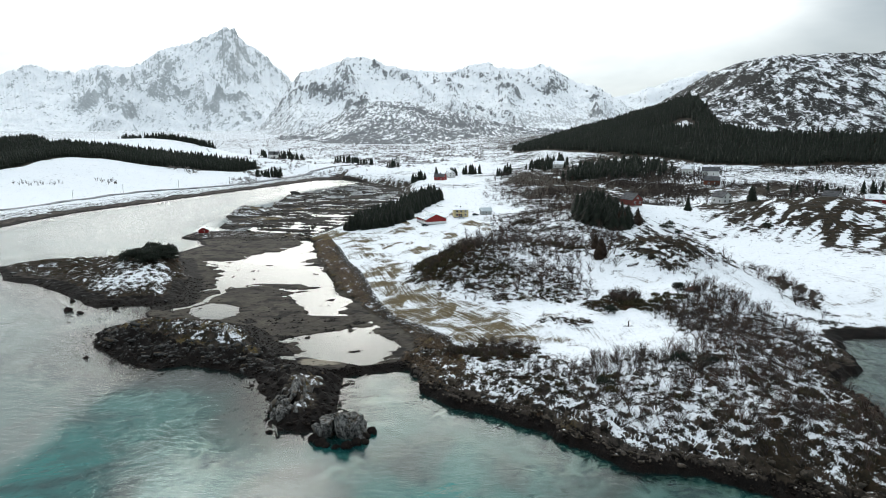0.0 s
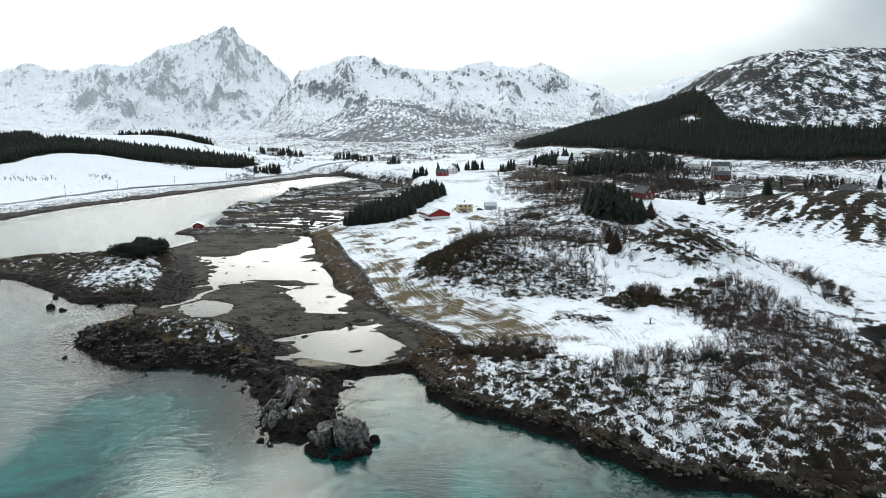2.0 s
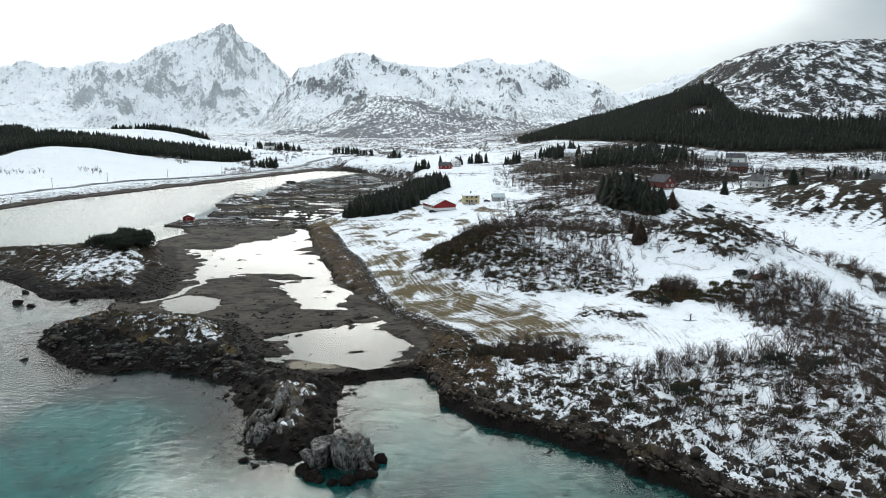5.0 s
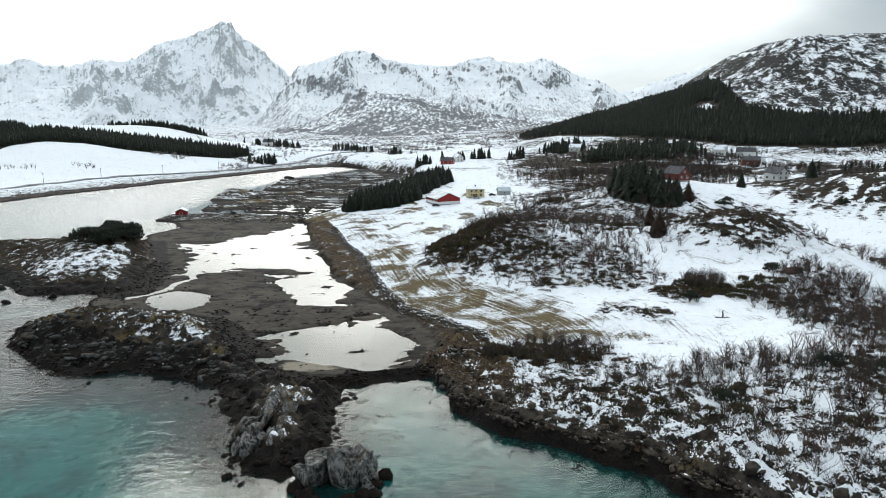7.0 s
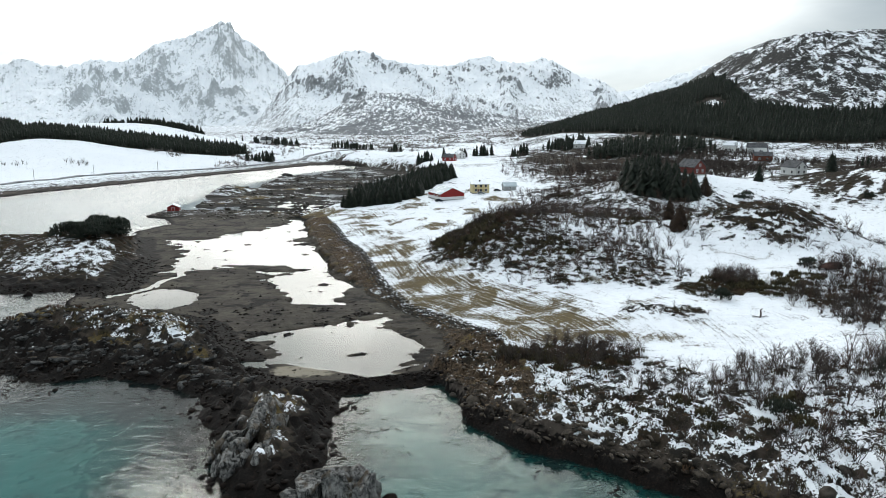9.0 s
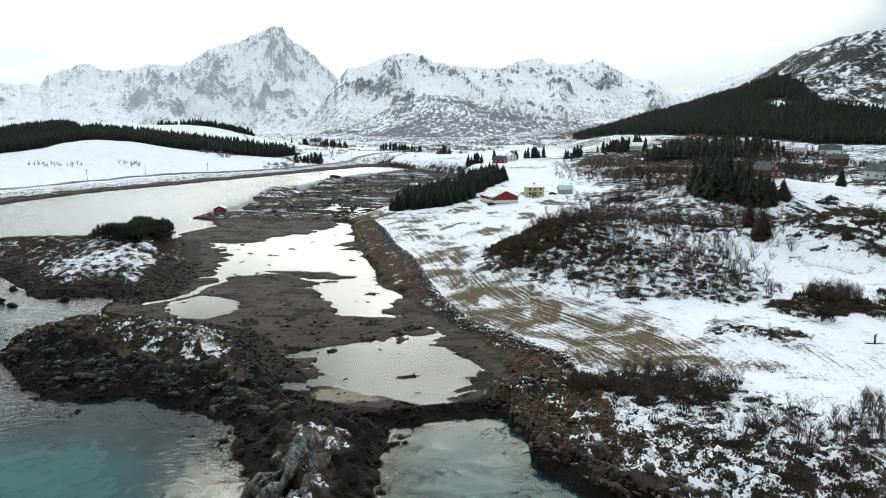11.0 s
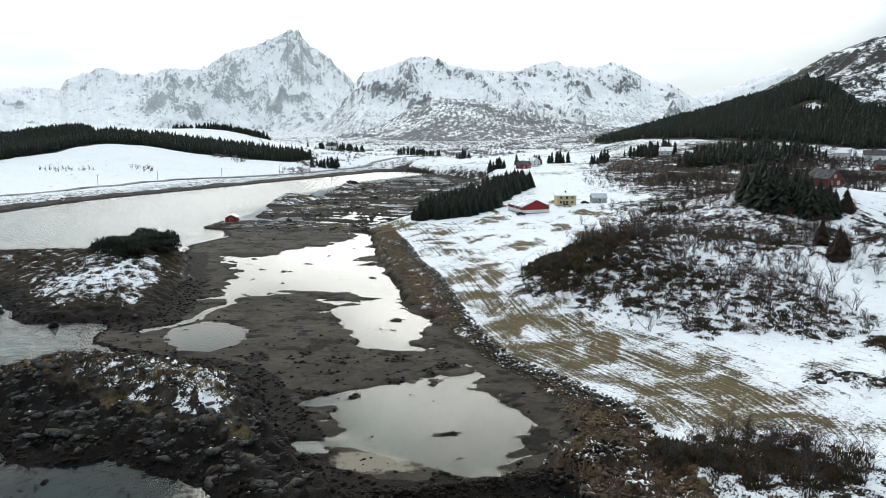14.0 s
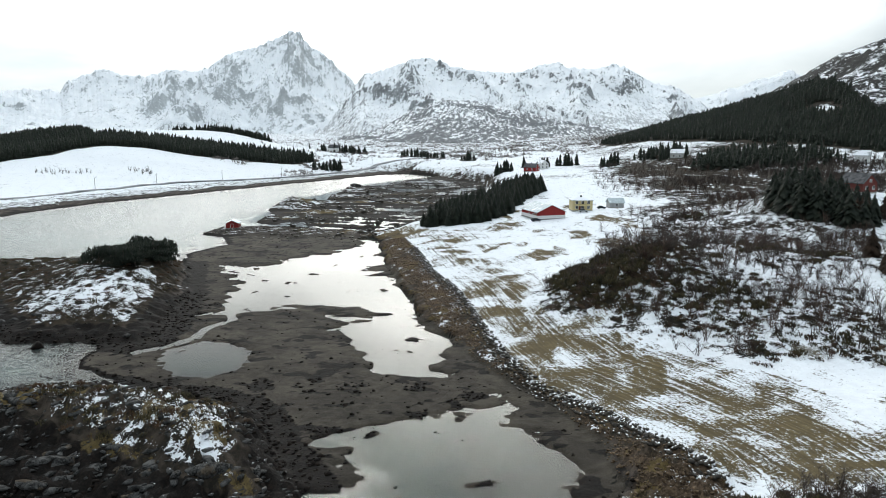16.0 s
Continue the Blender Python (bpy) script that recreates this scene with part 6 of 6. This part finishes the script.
for x, y, turn, ln, wd, ev, rs, wall_m, roof_m, words in (
        (181, 428, 20, 10, 7.5, 4.6, 3.0, WHITE, SLATE, "white gabled house among bare trees on a snowy slope"),
        (238, 608, 70, 14, 8, 4.8, 3.0, WHITE, SLATE, "long white house with a dark roof below the forest"),
        (222, 620, 60, 9, 7, 5.6, 3.2, WHITE, SNOWY, "white house with a snowy roof below the forest"),
        (222, 560, 75, 12, 8, 4.2, 2.6, BROWN, SLATE, "red-brown wooden house among birches"),
        (252, 432, 30, 10, 7, 4.2, 2.8, GREY, SLATE, "grey house with a dark roof on a rocky knoll"),
        (288, 447, 65, 12, 7.5, 3.6, 2.6, RED, SNOWY, "red house with a snowy roof on a rocky knoll"),
        (-4, 690, 60, 11, 7, 3.8, 2.8, RED, SLATE, "red farm building on the valley floor"),
        (6, 716, 20, 9, 7, 4.6, 3.0, WHITE, SNOWY, "white farmhouse by dark spruces on the valley floor"),
        (-262, 1020, 75, 16, 10, 6.5, 4.0, WHITE, SLATE, "large white house on the rise across the fjord"),
        (-75, 985, 15, 9, 7, 5.0, 3.0, WHITE, SLATE, "white house far up the valley"),
        (120, 720, 65, 11, 8, 4.5, 3.0, WHITE, SNOWY, "white house at the forest's edge"),
        (-150, 1060, 80, 10, 8, 4.5, 3.0, GREY, SNOWY, "grey farm building on the snowy valley floor")):
    house("house", x, y, turn, ln, wd, ev, rs, wall_m, roof_m, words, FAR_WINDOWS, None, (0.5, 0.5, 0.8))


# ---- vehicles ----
def car(x, y, turn, paint, label):
    root = tagged(new("car"), label, "car")
    root.matrix_basis = pose(x, y, height_at(x, y) + 0.02, 0, 0, turn)
    bm = bmesh.new()
    box(bm, -2.1, 2.1, -0.85, 0.85, 0.35, 0.95)
    bmesh.ops.bevel(bm, geom=bm.edges[:], offset=0.12, segments=2, affect="EDGES")
    body = part_bm("body", bm, paint, root)
    bm = bmesh.new()
    v = [bm.verts.new(p) for p in ((-1.7, -0.78, 0.93), (1.1, -0.78, 0.93), (1.1, 0.78, 0.93), (-1.7, 0.78, 0.93), (-1.3, -0.62, 1.45), (0.35, -0.62, 1.45), (0.35, 0.62, 1.45), (-1.3, 0.62, 1.45))]
    for f in ((4, 5, 6, 7), (0, 1, 5, 4), (1, 2, 6, 5), (2, 3, 7, 6), (3, 0, 4, 7)):
        bm.faces.new([v[i] for i in f])
    part_bm("cabin", bm, GLASS, root, "dark glazed cabin")
    bm = bmesh.new()
    box(bm, -1.28, 0.33, -0.6, 0.6, 1.45, 1.5)
    part_bm("roof", bm, paint, root)
    for wx in (-1.3, 1.3):
        for wy in (-0.8, 0.8):
            bm = bmesh.new()
            bmesh.ops.create_cone(bm, cap_ends=True, segments=14, radius1=0.32, radius2=0.32, depth=0.2, matrix=pose(wx, wy, 0.32, 90))
            part_bm("wheel", bm, TYRE, root, "black tyre")


PAINT_DARK = mottled("dark_blue_car_paint", (0.012, 0.016, 0.026), (0.02, 0.025, 0.035), 2.0, 0.3, 0.0)
PAINT_PALE = mottled("silver_car_paint", (0.40, 0.42, 0.43), (0.50, 0.52, 0.53), 2.0, 0.3, 0.0)
car(26, 448, 5, PAINT_DARK, "dark car parked beside the yellow farmhouse")
car(16.5, 438, 8, PAINT_PALE, "silver car parked in front of the farmhouse")
car(-6, 412, 25, PAINT_DARK, "dark car parked in the snow by the barn")

# ---- far road, poles ----
ASPHALT = mottled("wet_grey_road", (0.10, 0.10, 0.105), (0.34, 0.35, 0.36), 0.12, 0.7, 0.1, 0.02)
ROAD = [(-420, 330), (-362, 450), (-332, 563), (-318, 610), (-298, 660), (-264, 705), (-232, 760), (-205, 830), (-180, 900), (-120, 960), (-30, 985)]
pts = np.array([(x, y) for (ax, ay), (bx, by) in zip(ROAD[:-1], ROAD[1:]) for x, y in zip(np.linspace(ax, bx, 14)[:-1], np.linspace(ay, by, 14)[:-1])])
d = np.gradient(pts, axis=0)
d /= np.linalg.norm(d, axis=1)[:, None]
nrm = np.stack([-d[:, 1], d[:, 0]], -1)
cols = [pts + nrm * o for o in (-4.5, -3.2, 3.2, 4.5)]
zc = np.max([terrain(c[:, 0], c[:, 1])[0] for c in cols], 0) + 0.25
bm = bmesh.new()
ring = [[bm.verts.new((c[i][0], c[i][1], zc[i] - (2.5 if k in (0, 3) else 0))) for k, c in enumerate(cols)] for i in range(len(pts))]
for a, b in zip(ring[:-1], ring[1:]):
    for k in range(3):
        bm.faces.new((a[k], a[k + 1], b[k + 1], b[k]))
bmesh.ops.recalc_face_normals(bm, faces=bm.faces[:])
me = bpy.data.meshes.new("road")
bm.to_mesh(me)
bm.free()
me.materials.append(ASPHALT)
tagged(new("road", me), "narrow wet road with slushy edges along the far shore", "road", kind="structure")
POLE = mottled("tarred_pole_wood", (0.03, 0.025, 0.02), (0.10, 0.08, 0.065), 4.0, 0.9, 0.2, 0.02)
for i in range(20, len(pts), 14):
    x, y = pts[i] + nrm[i] * 7
    pole = tagged(new("utility_pole"), "dark wooden utility pole beside the far road", "pole", "utility poles")
    pole.location = (x, y, height_at(x, y) - 0.3)
    part("post", raw_mesh("post", *spikes([((0, 0, 0), (0, 0, 8.5), 0.16, 0.11)], 8), POLE), pole)
    bm = bmesh.new()
    box(bm, -1.0, 1.0, -0.06, 0.06, 7.7, 7.85)
    part_bm("crossarm", bm, POLE, pole)

# ---- a bent stump on the snow, a lone spruce and small pines ----
stump = tagged(new("tree_stump"), "bent dark stump with fallen branches on trampled snow", "stump")
stump.location = (70, 208, height_at(70, 208) - 0.1)
part("trunk", raw_mesh("trunk", *spikes([((0, 0, 0), (0.2, 0.1, 0.9), 0.22, 0.18), ((0.2, 0.1, 0.9), (0.0, 0.1, 1.7), 0.18, 0.14), ((0.0, 0.1, 1.7), (0.45, 0.1, 2.1), 0.14, 0.08)], 8), BARK), stump)
part("branch", raw_mesh("branch", *spikes([((-1.6, 0.2, 0.15), (1.8, -0.1, 0.3), 0.12, 0.05), ((-0.5, 0.1, 0.25), (-1.8, 0.9, 0.5), 0.07, 0.03), ((0.6, 0, 0.3), (1.9, 0.8, 0.4), 0.06, 0.03)], 6), BARK), stump)
LARCH = mottled("brown_larch_twigs", (0.018, 0.012, 0.009), (0.042, 0.027, 0.018), 0.7, 0.85, 0.0)
LARCH_MESHES = [(raw_mesh("trunk", *a, BARK), raw_mesh("crown", *b, LARCH)) for a, b in CONIFERS[:3]]
for i, (x, y, z, h, a, k) in enumerate(sized(scatter(27, [(76, 292, 3, 8, 7), (106, 359, 7, 5, 7)]), 28, 5.0, 9.0)):
    plant_conifer(x, y, z, h, a, LARCH_MESHES[i % 3], "brown bare larch beside a dark spruce grove", "larches on the knoll", "larch")
for i, (x, y, h) in enumerate([(125.4, 354, 5.5), (128.5, 344, 3.8), (73.5, 166, 4.2), (80, 164, 3.6), (67, 223, 4.0), (95, 240, 4.0), (52, 158, 3.6), (176, 352, 4.0), (150, 398, 9.0), (196, 420, 11.0), (199, 424, 9.0)]):
    plant_conifer(x, y, height_at(x, y), h, i * 1.7, (BUSHY_MESHES[i % 3] if h < 6 else CONIFER_MESHES[i % 5]), "small dark evergreen standing alone on snowy heath", "lone evergreens", "evergreen_tree")
